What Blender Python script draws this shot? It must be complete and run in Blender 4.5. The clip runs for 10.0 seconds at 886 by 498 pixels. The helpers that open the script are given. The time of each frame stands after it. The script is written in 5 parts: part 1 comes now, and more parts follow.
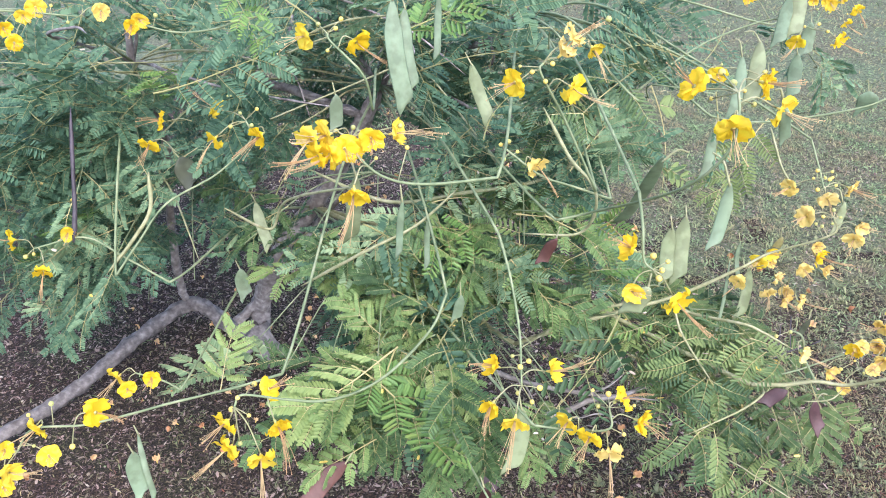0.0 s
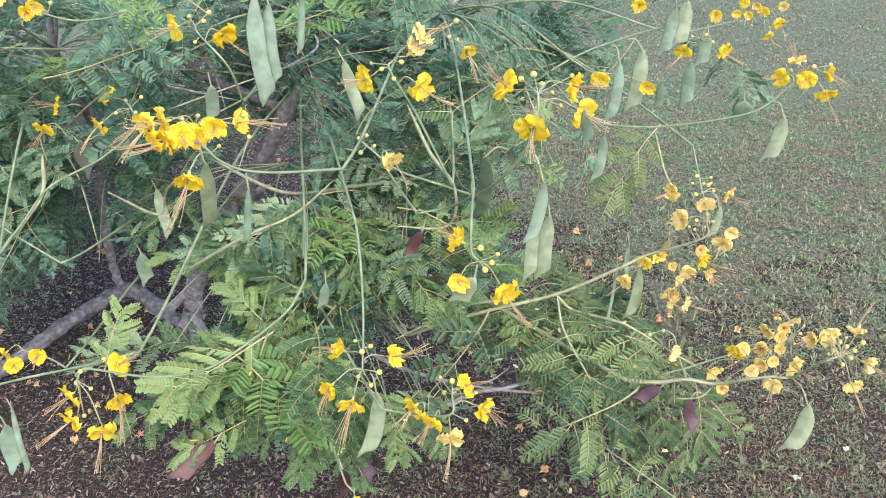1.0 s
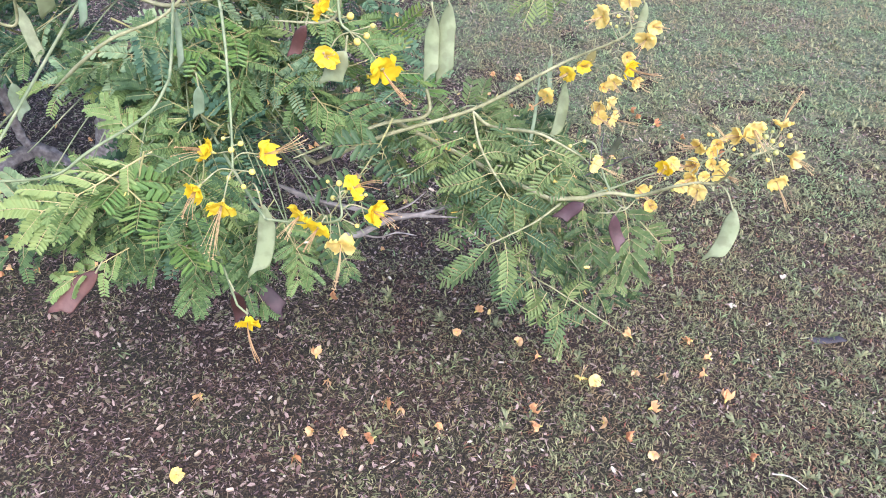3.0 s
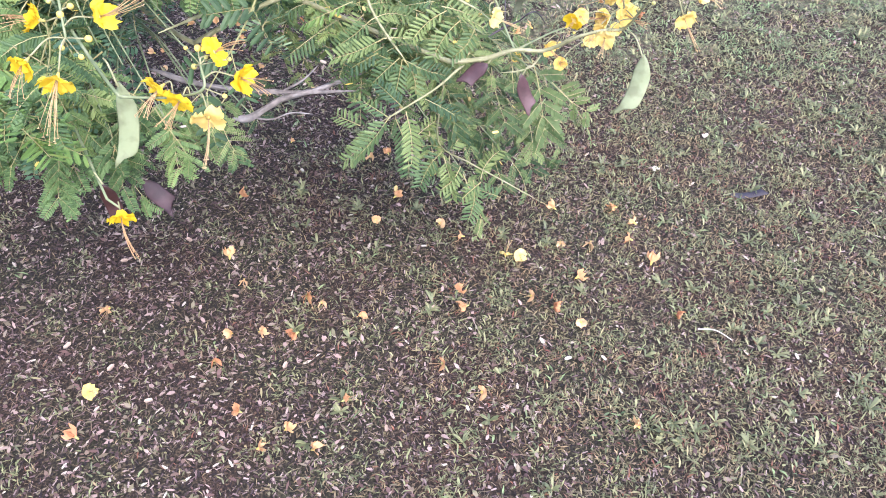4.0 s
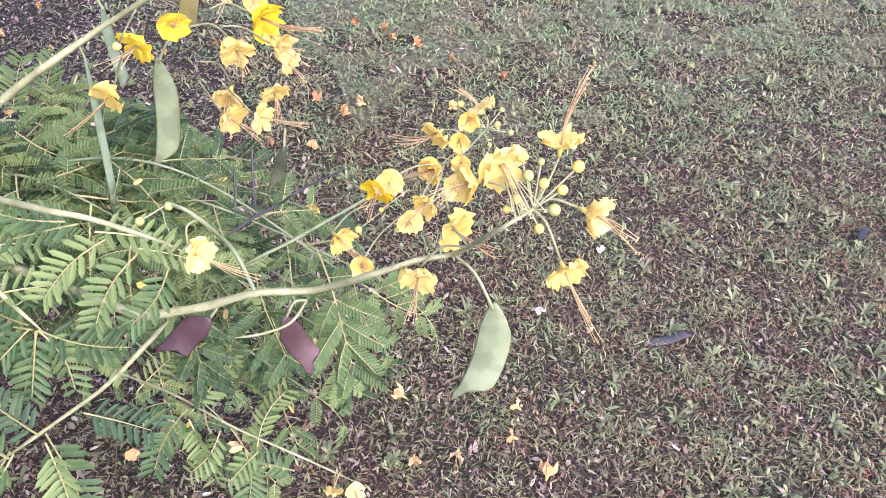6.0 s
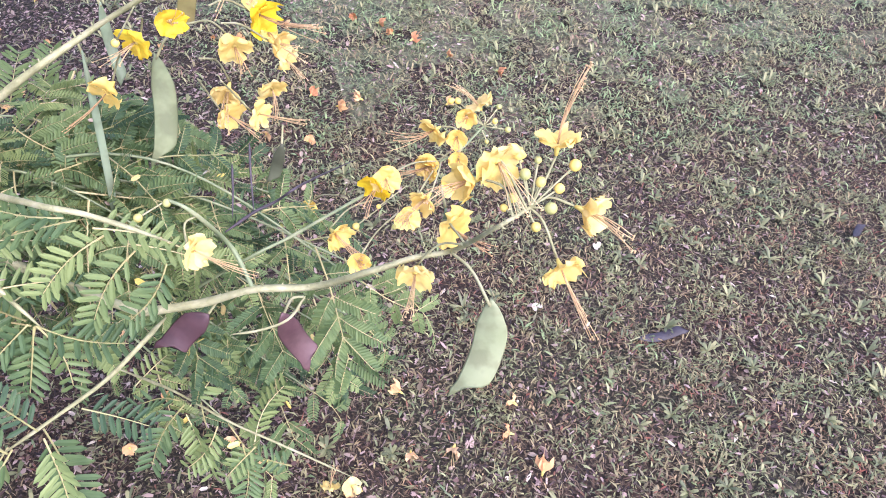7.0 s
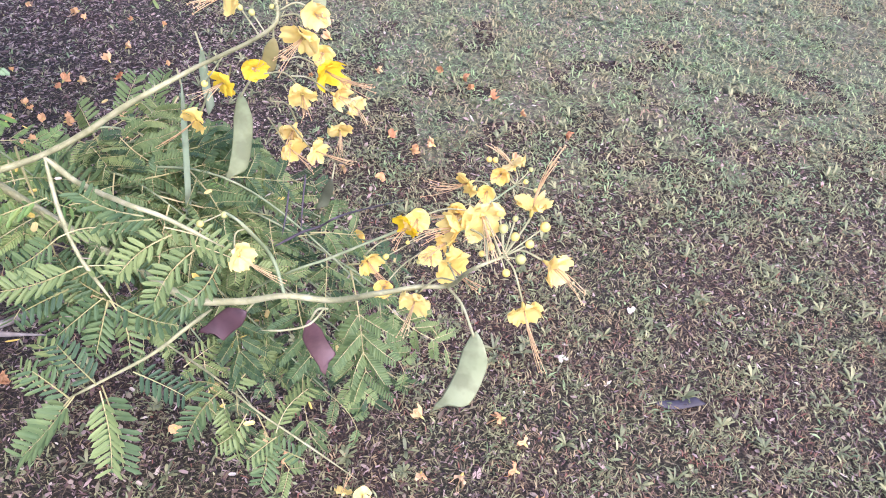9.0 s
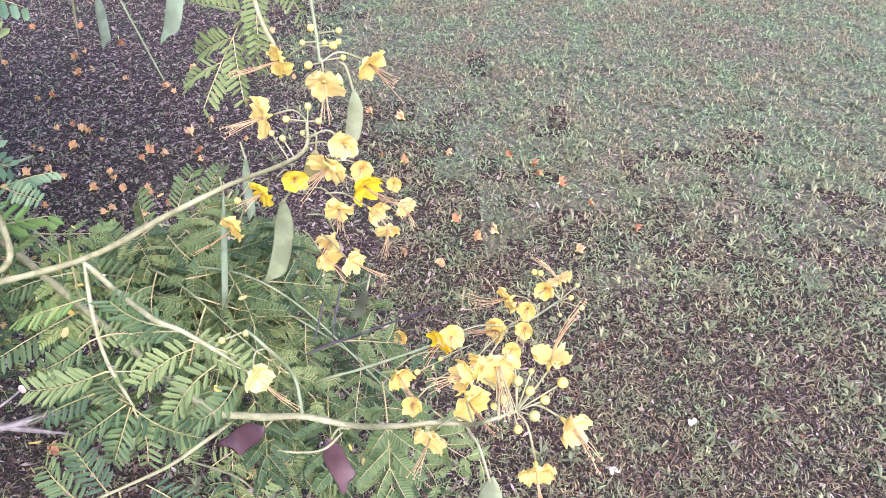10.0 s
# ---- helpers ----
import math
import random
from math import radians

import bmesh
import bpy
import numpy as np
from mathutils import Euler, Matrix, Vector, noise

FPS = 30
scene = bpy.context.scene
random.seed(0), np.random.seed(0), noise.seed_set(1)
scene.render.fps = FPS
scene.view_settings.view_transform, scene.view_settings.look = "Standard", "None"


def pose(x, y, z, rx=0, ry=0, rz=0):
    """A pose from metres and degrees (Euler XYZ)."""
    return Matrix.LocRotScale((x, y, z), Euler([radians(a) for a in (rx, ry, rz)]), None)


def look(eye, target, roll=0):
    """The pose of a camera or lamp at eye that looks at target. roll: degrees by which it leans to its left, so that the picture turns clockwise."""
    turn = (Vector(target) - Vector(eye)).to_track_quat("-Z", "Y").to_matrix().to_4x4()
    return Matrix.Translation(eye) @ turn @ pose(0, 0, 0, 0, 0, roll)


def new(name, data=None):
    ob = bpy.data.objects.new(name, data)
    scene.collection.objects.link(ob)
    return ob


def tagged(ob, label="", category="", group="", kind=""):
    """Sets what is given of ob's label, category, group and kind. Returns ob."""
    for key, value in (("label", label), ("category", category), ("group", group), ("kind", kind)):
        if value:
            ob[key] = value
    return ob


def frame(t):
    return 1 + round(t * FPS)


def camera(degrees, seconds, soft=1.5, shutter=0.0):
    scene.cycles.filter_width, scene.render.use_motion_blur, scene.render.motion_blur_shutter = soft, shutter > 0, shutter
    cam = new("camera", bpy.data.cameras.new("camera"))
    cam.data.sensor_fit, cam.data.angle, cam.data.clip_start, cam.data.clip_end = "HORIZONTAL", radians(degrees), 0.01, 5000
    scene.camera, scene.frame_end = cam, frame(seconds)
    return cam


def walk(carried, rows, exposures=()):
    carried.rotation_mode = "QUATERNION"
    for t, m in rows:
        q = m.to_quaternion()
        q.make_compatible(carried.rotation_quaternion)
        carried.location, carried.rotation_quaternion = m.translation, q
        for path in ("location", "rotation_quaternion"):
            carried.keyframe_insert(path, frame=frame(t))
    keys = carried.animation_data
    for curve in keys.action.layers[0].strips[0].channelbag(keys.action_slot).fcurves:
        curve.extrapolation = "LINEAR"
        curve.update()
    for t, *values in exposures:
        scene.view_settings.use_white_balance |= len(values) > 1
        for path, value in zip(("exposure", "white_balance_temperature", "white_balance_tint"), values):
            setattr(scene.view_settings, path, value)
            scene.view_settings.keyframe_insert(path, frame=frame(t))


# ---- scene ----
cam = camera(60.6, 10.0, soft=1.0)
PATH = [
    (0, (0.085, 0.178, 1.532), (0.057, 1.872, 0.469), 0.2),
    (0.5, (0.224, 0.165, 1.549), (0.178, 1.856, 0.483), 1.2),
    (1, (0.281, 0.139, 1.545), (0.271, 1.835, 0.484), 2.4),
    (1.5, (0.294, 0.12, 1.539), (0.3, 1.823, 0.492), 2.8),
    (2, (0.311, 0.106, 1.504), (0.333, 1.811, 0.458), 3.2),
    (2.5, (0.354, 0.132, 1.447), (0.394, 1.764, 0.291), 3.0),
    (3, (0.39, 0.153, 1.391), (0.472, 1.67, 0.091), 2.1),
    (3.2, (0.403, 0.159, 1.368), (0.516, 1.619, 0.007), 1.9),
    (4.3, (0.481, 0.198, 1.294), (0.731, 1.508, -0.196), 2.0),
    (4.5, (0.501, 0.228, 1.283), (0.781, 1.573, -0.17), 2.5),
    (5, (0.602, 0.431, 1.224), (0.999, 1.775, -0.202), 3.6),
    (5.2, (0.657, 0.572, 1.203), (1.086, 1.905, -0.225), 3.9),
    (5.5, (0.71, 0.72, 1.163), (1.169, 2.038, -0.27), 3.9),
    (6, (0.744, 0.786, 1.125), (1.215, 2.044, -0.357), 4.2),
    (7.5, (0.743, 0.785, 1.137), (1.235, 2.027, -0.351), 5.4),
    (8, (0.756, 0.762, 1.158), (1.261, 2.012, -0.319), 6.4),
    (8.5, (0.751, 0.735, 1.179), (1.219, 2.009, -0.29), 7.4),
    (9, (0.789, 0.69, 1.211), (1.074, 2.068, -0.21), 5.8),
    (9.5, (0.817, 0.666, 1.232), (0.941, 2.123, -0.133), 3.6),
    (10, (0.845, 0.753, 1.244), (0.922, 2.254, -0.075), 3.0),
]
walk(cam, [(t, look(eye, target, roll)) for t, eye, target, roll in PATH],
     ((0, 1.94, 5790, 12), (1, 1.74, 5790, 12), (2.5, 1.87, 5790, 14), (4.5, 2.22, 5790, 20), (5.5, 2.10, 5830, 22), (7.5, 2.10, 5740, 27), (10, 2.13, 5740, 27)))

# ---- sky and light ----
world = bpy.data.worlds.new("sky")
scene.world = world
world.use_nodes = True
wn = world.node_tree.nodes
sky = wn.new("ShaderNodeTexSky")
sky.sky_type, sky.sun_disc = "NISHITA", False
sky.sun_elevation, sky.sun_rotation = radians(52), radians(157)
sky.air_density, sky.dust_density = 1.0, 3.0
wn["Background"].inputs["Strength"].default_value = 0.15
world.node_tree.links.new(sky.outputs["Color"], wn["Background"].inputs["Color"])
sun = new("sun", bpy.data.lights.new("sun", "SUN"))
sun.data.energy, sun.data.angle, sun.data.color = 1.05, radians(80), (1.0, 0.952, 0.96)
sun.matrix_world = look((1.0, -2.4, 3.3), (0, 0, 0))


# ---- materials ----
def material(name, stops, rough=0.6, scale=40.0, detail=4.0, bump=0.2, bump_scale=120.0, island=0.0, obj=0.0, through_light=0.0, spec=0.4, patches=None):
    """A surface whose colour runs through the stops by noise, with grain, and varies from piece to piece."""
    m = bpy.data.materials.new(name)
    m.use_nodes = True
    n, link = m.node_tree.nodes, m.node_tree.links.new
    bsdf, out = n["Principled BSDF"], n["Material Output"]
    tc, geo, info = n.new("ShaderNodeTexCoord"), n.new("ShaderNodeNewGeometry"), n.new("ShaderNodeObjectInfo")
    tex = n.new("ShaderNodeTexNoise")
    tex.inputs["Scale"].default_value, tex.inputs["Detail"].default_value = scale, detail
    link(tc.outputs["Object"], tex.inputs["Vector"])
    value = tex.outputs["Fac"]
    for amount, source in ((island, geo.outputs["Random Per Island"]), (obj, info.outputs["Random"])):
        if amount:
            mix = n.new("ShaderNodeMix")
            mix.inputs[0].default_value = amount
            link(value, mix.inputs[2])
            link(source, mix.inputs[3])
            value = mix.outputs[0]
    ramp = n.new("ShaderNodeValToRGB")
    r = ramp.color_ramp
    while len(r.elements) < len(stops):
        r.elements.new(0.5)
    for e, (pos, col) in zip(r.elements, stops):
        e.position, e.color = pos, (*col, 1)
    link(value, ramp.inputs["Fac"])
    colour = ramp.outputs["Color"]
    if patches:
        slow, tint = n.new("ShaderNodeTexNoise"), n.new("ShaderNodeValToRGB")
        slow.inputs["Scale"].default_value, slow.inputs["Detail"].default_value = patches[0], 3.0
        link(tc.outputs["Object"], slow.inputs["Vector"])
        for e, pos, col in zip(tint.color_ramp.elements, (0.41, 0.59), patches[1:]):
            e.position, e.color = pos, (*col, 1)
        link(slow.outputs["Fac"], tint.inputs["Fac"])
        mul = n.new("ShaderNodeMix")
        mul.data_type, mul.blend_type = "RGBA", "MULTIPLY"
        mul.inputs[0].default_value = 1.0
        link(colour, mul.inputs[6])
        link(tint.outputs["Color"], mul.inputs[7])
        colour = mul.outputs[2]
    link(colour, bsdf.inputs["Base Color"])
    bsdf.inputs["Roughness"].default_value = rough
    bsdf.inputs["Specular IOR Level"].default_value = spec
    if bump:
        grain = n.new("ShaderNodeTexNoise")
        grain.inputs["Scale"].default_value, grain.inputs["Detail"].default_value = bump_scale, 6.0
        link(tc.outputs["Object"], grain.inputs["Vector"])
        b = n.new("ShaderNodeBump")
        b.inputs["Strength"].default_value, b.inputs["Distance"].default_value = bump, 0.002
        link(grain.outputs["Fac"], b.inputs["Height"])
        link(b.outputs["Normal"], bsdf.inputs["Normal"])
    if through_light:
        tr, mx = n.new("ShaderNodeBsdfTranslucent"), n.new("ShaderNodeMixShader")
        link(colour, tr.inputs["Color"])
        mx.inputs[0].default_value = through_light
        link(bsdf.outputs[0], mx.inputs[1])
        link(tr.outputs[0], mx.inputs[2])
        link(mx.outputs[0], out.inputs["Surface"])
    return m


LEAF = material("leaf_green", [(0.22, (0.044, 0.094, 0.055)), (0.40, (0.106, 0.182, 0.100)), (0.58, (0.184, 0.272, 0.142)), (0.80, (0.31, 0.39, 0.20))],
                0.52, 6, 2, 0.0, 100, island=0.42, obj=0.45, through_light=0.32, spec=0.26)
LEAF_FRONT = material("leaf_fresh_green", [(0.22, (0.054, 0.096, 0.040)), (0.40, (0.120, 0.188, 0.066)), (0.58, (0.188, 0.268, 0.088)), (0.80, (0.26, 0.32, 0.11))],
                      0.52, 6, 2, 0.0, 100, island=0.32, obj=0.52, through_light=0.30, spec=0.24)
LEAF_OUTER = material("leaf_olive_green", [(0.22, (0.037, 0.070, 0.032)), (0.40, (0.078, 0.126, 0.049)), (0.58, (0.127, 0.177, 0.063)), (0.80, (0.19, 0.238, 0.082))],
                      0.52, 40, 2, 0.0, 100, island=0.26, obj=0.58, through_light=0.28, spec=0.24)
LEAF_YOUNG = material("leaf_yellow_green", [(0.2, (0.10, 0.19, 0.05)), (0.6, (0.17, 0.27, 0.07)), (0.9, (0.33, 0.34, 0.09))],
                      0.45, 6, 2, 0.0, 100, island=0.5, obj=0.2, through_light=0.35)
LEAF_OLD = material("leaf_dry", [(0.3, (0.30, 0.24, 0.10)), (0.6, (0.42, 0.33, 0.12)), (0.8, (0.22, 0.12, 0.06))], 0.7, 30, 3, 0.0, 100, island=0.6, through_light=0.2)
RACHIS = material("leaf_stalk", [(0.3, (0.22, 0.21, 0.08)), (0.7, (0.38, 0.32, 0.145))], 0.5, 20, 2, 0.0, obj=0.5)
PETAL = material("petal_yellow", [(0.2, (0.80, 0.53, 0.010)), (0.5, (0.82, 0.59, 0.024)), (0.8, (0.83, 0.63, 0.09))], 0.55, 90, 3, 0.2, 200, island=0.25, obj=0.35, through_light=0.42)
PETAL_PALE = material("petal_fading", [(0.2, (0.79, 0.55, 0.10)), (0.5, (0.80, 0.61, 0.19)), (0.8, (0.81, 0.65, 0.30))], 0.6, 90, 3, 0.2, 200, island=0.25, obj=0.35, through_light=0.42)
PETAL_DRY = material("petal_withered", [(0.2, (0.46, 0.20, 0.09)), (0.5, (0.62, 0.36, 0.16)), (0.8, (0.67, 0.46, 0.25))], 0.7, 90, 3, 0.4, 260, island=0.35, obj=0.55, through_light=0.25)
FILAMENT = material("stamen", [(0.3, (0.46, 0.28, 0.13)), (0.7, (0.58, 0.42, 0.21))], 0.5, 60, 2, 0.0, obj=0.5, through_light=0.2)
BUD = material("bud_skin", [(0.25, (0.40, 0.40, 0.14)), (0.5, (0.64, 0.50, 0.12)), (0.75, (0.76, 0.57, 0.14))], 0.5, 60, 2, 0.1, 200, obj=0.7, through_light=0.25)
GREEN_STEM = material("stem_green", [(0.25, (0.155, 0.150, 0.070)), (0.5, (0.245, 0.240, 0.118)), (0.8, (0.36, 0.33, 0.21))], 0.6, 70, 5, 0.6, 500)
TWIG_GREEN = material("twig_green", [(0.25, (0.10, 0.13, 0.06)), (0.55, (0.17, 0.20, 0.10)), (0.8, (0.28, 0.28, 0.16))], 0.6, 40, 4, 0.3, 400)
DARK_STEM = material("stem_dark", [(0.3, (0.022, 0.018, 0.021)), (0.7, (0.060, 0.047, 0.055))], 0.6, 60, 4, 0.3, 300)
BARK = material("bark_grey", [(0.25, (0.10, 0.084, 0.078)), (0.5, (0.22, 0.190, 0.178)), (0.8, (0.44, 0.40, 0.375))], 0.85, 60, 8, 1.0, 160, patches=(14.0, (0.86, 0.84, 0.82), (1.0, 1.0, 1.0)))
# a darker version of the grey bark, for the roots and the low limb
DARK_BARK = material("bark_dark", [(0.25, (0.070, 0.060, 0.057)), (0.5, (0.150, 0.130, 0.123)), (0.8, (0.31, 0.28, 0.262))], 0.8, 60, 8, 1.0, 160, patches=(14.0, (0.86, 0.84, 0.82), (1.0, 1.0, 1.0)))
DRY_WOOD = material("wood_dead_grey", [(0.25, (0.10, 0.090, 0.084)), (0.6, (0.25, 0.228, 0.212))], 0.85, 70, 6, 0.6, 200, patches=(20.0, (0.7, 0.66, 0.62), (1.0, 1.0, 1.0)))


def pod_skin(name, dark, mid, light, thin=0.3):
    return material(name, [(0.25, dark), (0.5, mid), (0.8, light)], 0.5, 28, 4, 0.25, 150, obj=0.35, through_light=thin, patches=(45.0, (0.78, 0.76, 0.74), (1.05, 1.05, 1.05)))


GREEN_POD = pod_skin("pod_green", (0.155, 0.215, 0.125), (0.200, 0.262, 0.155), (0.26, 0.315, 0.20))
PALE_POD = pod_skin("pod_pale_green", (0.205, 0.245, 0.120), (0.255, 0.290, 0.150), (0.31, 0.335, 0.19))
DARK_POD = pod_skin("pod_dull_dark", (0.07, 0.08, 0.05), (0.11, 0.12, 0.07), (0.16, 0.15, 0.09))
DRY_POD = pod_skin("pod_olive", (0.16, 0.15, 0.05), (0.24, 0.22, 0.08), (0.32, 0.28, 0.12))
RED_POD = pod_skin("pod_red_brown", (0.028, 0.011, 0.010), (0.060, 0.022, 0.019), (0.13, 0.058, 0.045), 0.08)
PURPLE_POD = pod_skin("pod_purple", (0.026, 0.012, 0.014), (0.052, 0.023, 0.026), (0.105, 0.056, 0.054), 0.08)
DARK_FALLEN = pod_skin("pod_blackish", (0.02, 0.018, 0.025), (0.04, 0.035, 0.045), (0.07, 0.06, 0.07))
CHIP = material("leaflet_bleached", [(0.3, (0.28, 0.20, 0.14)), (0.7, (0.48, 0.42, 0.33))], 0.7, 60, 3, 0.2, 200, obj=0.6)
GRASS = material("grass_blades", [(0.2, (0.190, 0.080, 0.052)), (0.33, (0.074, 0.055, 0.041)), (0.48, (0.120, 0.109, 0.063)), (0.66, (0.192, 0.187, 0.099)), (0.87, (0.33, 0.295, 0.175))],
                 0.6, 26, 3, 0.0, island=0.50, through_light=0.22, patches=(15.0, (1.18, 0.90, 0.82), (0.97, 1.08, 0.86)))
GRASS_LUSH = material("grass_blades_green", [(0.2, (0.235, 0.165, 0.120)), (0.34, (0.115, 0.126, 0.072)), (0.5, (0.177, 0.196, 0.099)), (0.68, (0.250, 0.268, 0.138)), (0.86, (0.35, 0.34, 0.19))],
                      0.6, 20, 3, 0.0, island=0.50, through_light=0.3, patches=(8.0, (1.18, 0.95, 0.90), (0.92, 1.16, 0.96)))
WEED = material("weed_blades", [(0.2, (0.078, 0.090, 0.042)), (0.5, (0.145, 0.158, 0.068)), (0.8, (0.275, 0.265, 0.122))], 0.5, 18, 2, 0.0, island=0.55, through_light=0.2)
LITTER = material("litter_flakes", [(0.24, (0.012, 0.007, 0.007)), (0.44, (0.045, 0.028, 0.026)), (0.66, (0.122, 0.078, 0.072)), (0.88, (0.34, 0.26, 0.22))],
                  0.8, 5, 3, 0.0, island=0.72)
SOIL = material("soil", [(0.36, (0.006, 0.005, 0.004)), (0.50, (0.022, 0.017, 0.013)), (0.60, (0.050, 0.040, 0.031)), (0.72, (0.14, 0.115, 0.09))], 0.95, 210, 6, 1.0, 90,
                patches=(4.0, (1.0, 0.76, 0.60), (0.82, 0.92, 0.58)))
LAWN = material("close_lawn", [(0.30, (0.030, 0.033, 0.021)), (0.45, (0.064, 0.069, 0.040)), (0.58, (0.106, 0.114, 0.066)), (0.75, (0.18, 0.19, 0.115))], 0.9, 70, 8, 1.0, 60,
                patches=(1.6, (1.05, 0.93, 0.90), (1.0, 1.10, 1.0)))
DULL_LEAFLET = material("leaflet_dull", [(0.22, (0.050, 0.026, 0.021)), (0.42, (0.125, 0.070, 0.056)), (0.6, (0.130, 0.118, 0.062)), (0.8, (0.28, 0.20, 0.165))], 0.65, 30, 3, 0.2, 200, island=0.8)
THATCH = material("dead_grass", [(0.2, (0.020, 0.014, 0.011)), (0.45, (0.072, 0.054, 0.032)), (0.65, (0.128, 0.098, 0.068)), (0.85, (0.215, 0.175, 0.128))], 0.75, 4, 3, 0.0, island=0.8, patches=(9.0, (0.96, 0.82, 0.72), (1.1, 1.10, 0.95)))


# ---- building helpers ----
def part(name, geometry, mats, parent=None, label="", smooth=True, slots=None):
    """Links vertices and faces as one mesh object, under a thing when a parent is given."""
    verts, faces = geometry
    me = bpy.data.meshes.new(name)
    me.from_pydata([tuple(p) for p in verts], [], faces)
    for m in (mats if isinstance(mats, (list, tuple)) else [mats]):
        me.materials.append(m)
    if slots is not None:
        me.polygons.foreach_set("material_index", slots)
    me.polygons.foreach_set("use_smooth", [smooth] * len(me.polygons))
    me.update()
    return share(name, me, parent, Matrix.Identity(4), label)


def share(name, me, parent, m, label=""):
    ob = new(name, me)
    ob.matrix_basis = m
    ob.parent = parent
    return tagged(ob, label)


def curve(points, steps=6):
    """A smooth line through the points."""
    p = [Vector(q) for q in points]
    if len(p) == 2:
        return [p[0].lerp(p[1], i / steps) for i in range(steps + 1)]
    ext = [p[0] * 2 - p[1], *p, p[-1] * 2 - p[-2]]
    line = []
    for a, b, c, d in zip(ext, ext[1:], ext[2:], ext[3:]):
        for i in range(steps):
            t = i / steps
            line.append(0.5 * (2 * b + (c - a) * t + (2 * a - 5 * b + 4 * c - d) * t * t + (3 * b - a - 3 * c + d) * t ** 3))
    return line + [p[-1]]


def tube(line, r0, r1, sides=7, rough=0.0, into=None, pointed=False):
    """A round bar along a line, tapering from r0 to r1, and drawn in at its ends when pointed."""
    verts, faces = into or ([], [])
    start, count = len(verts), len(line)
    side = Vector((0.3, 0.2, 1)).cross(line[-1] - line[0])
    side = side.normalized() if side.length > 1e-6 else Vector((1, 0, 0))
    for i, p in enumerate(line):
        way = (line[min(i + 1, count - 1)] - line[max(i - 1, 0)]).normalized()
        side = (side - way * side.dot(way)).normalized()
        other = way.cross(side)
        r = r0 + (r1 - r0) * i / (count - 1)
        if pointed:
            r *= min(1.0, 0.3 + 6 * i / count, 0.25 + 6 * (count - 1 - i) / count)
        for k in range(sides):
            a = 2 * math.pi * k / sides
            rr = r * (1 + rough * noise.noise(p * 35 + Vector((k * 1.7, 0, 0))))
            verts.append(p + (side * math.cos(a) + other * math.sin(a)) * rr)
    for i in range(count - 1):
        for k in range(sides):
            a, b = start + i * sides + k, start + i * sides + (k + 1) % sides
            faces.append((a, b, b + sides, a + sides))
    faces.append(tuple(start + k for k in reversed(range(sides))))
    faces.append(tuple(start + (count - 1) * sides + k for k in range(sides)))
    return verts, faces


def aim(place, way, twist=0.0, size=1.0):
    """A pose at place whose z axis points along way."""
    q = Vector(way).to_track_quat("Z", "Y")
    return Matrix.Translation(place) @ q.to_matrix().to_4x4() @ Matrix.Rotation(twist, 4, "Z") @ Matrix.Scale(size, 4)


def aim_x(place, way, up, size=1.0):
    """A pose at place whose x axis points along way and whose z axis lies nearest to up."""
    x = Vector(way).normalized()
    y = Vector(up).cross(x).normalized()
    z = x.cross(y)
    return Matrix.Translation(place) @ Matrix((x, y, z)).transposed().to_4x4() @ Matrix.Scale(size, 4)


# ---- ground ----
def smooth_step(a, b, x):
    t = np.clip((x - a) / (b - a), 0, 1)
    return t * t * (3 - 2 * t)


def wave(x, y):
    """Slow, uneven patches over the lawn, from 0 to 1."""
    return 0.5 + 0.25 * (np.sin(3.1 * x + 1.7 * y + 0.6) + np.sin(-2.3 * x + 4.1 * y + 2.0 + 1.3 * np.sin(2.2 * x)))


def patchy(x, y, size, seed):
    """Uneven clumps about this wide, from 0 to 1."""
    r, total = np.random.default_rng(seed), 0
    for _ in range(7):
        a, f = r.uniform(0, 6.283), 6.283 / size * r.uniform(0.5, 1.7)
        total = total + np.sin(f * (x * math.cos(a) + y * math.sin(a)) + r.uniform(0, 6.283))
    return np.clip(0.5 + total / 6.5, 0, 1)


rng = np.random.default_rng(7)
bm = bmesh.new()
xs = [-300, -60, -12] + [-3 + 0.06 * i for i in range(118)] + [12, 60, 300]
ys = [-300, -60, -10, -2] + [0.06 * i for i in range(118)] + [14, 60, 300]
grid = [[bm.verts.new((x, y, 0.006 * noise.noise(Vector((x * 3, y * 3, 0))) - 0.004 if abs(x) < 5 and -1 < y < 8 else -0.004)) for x in xs] for y in ys]
for row, above in zip(grid, grid[1:]):
    for i in range(len(xs) - 1):
        bm.faces.new((row[i], row[i + 1], above[i + 1], above[i]))
me = bpy.data.meshes.new("ground")
bm.to_mesh(me)
bm.free()
me.materials.append(SOIL)
me.materials.append(LAWN)
for face in me.polygons:
    x, y = face.center.x, face.center.y
    shift = 0.35 * noise.noise(Vector((x * 1.7, y * 1.7, 4.0))) + 0.16 * noise.noise(Vector((x * 8, y * 8, 2.0)))
    fray = 0.5 + 0.9 * noise.noise(Vector((x * 9, y * 9, 7.0)))
    turf = float(smooth_step(1.5, 3.2, y) * smooth_step(0.6, 1.2, x + 0.3 * shift + 0.42 * smooth_step(2.55, 3.15, y)))
    if turf > max(fray, 0.25) or y > 3.35 + 1.2 * max(0.0, min(1.0, 1 - x / 0.8)) + shift or y < 0.22 + 0.5 * shift or x > 2.75 + shift or x < -1.95 + shift:
        face.material_index = 1
tagged(new("ground", me), "brown soil and mulch under the shrub, running out into lawn", "ground", kind="structure")


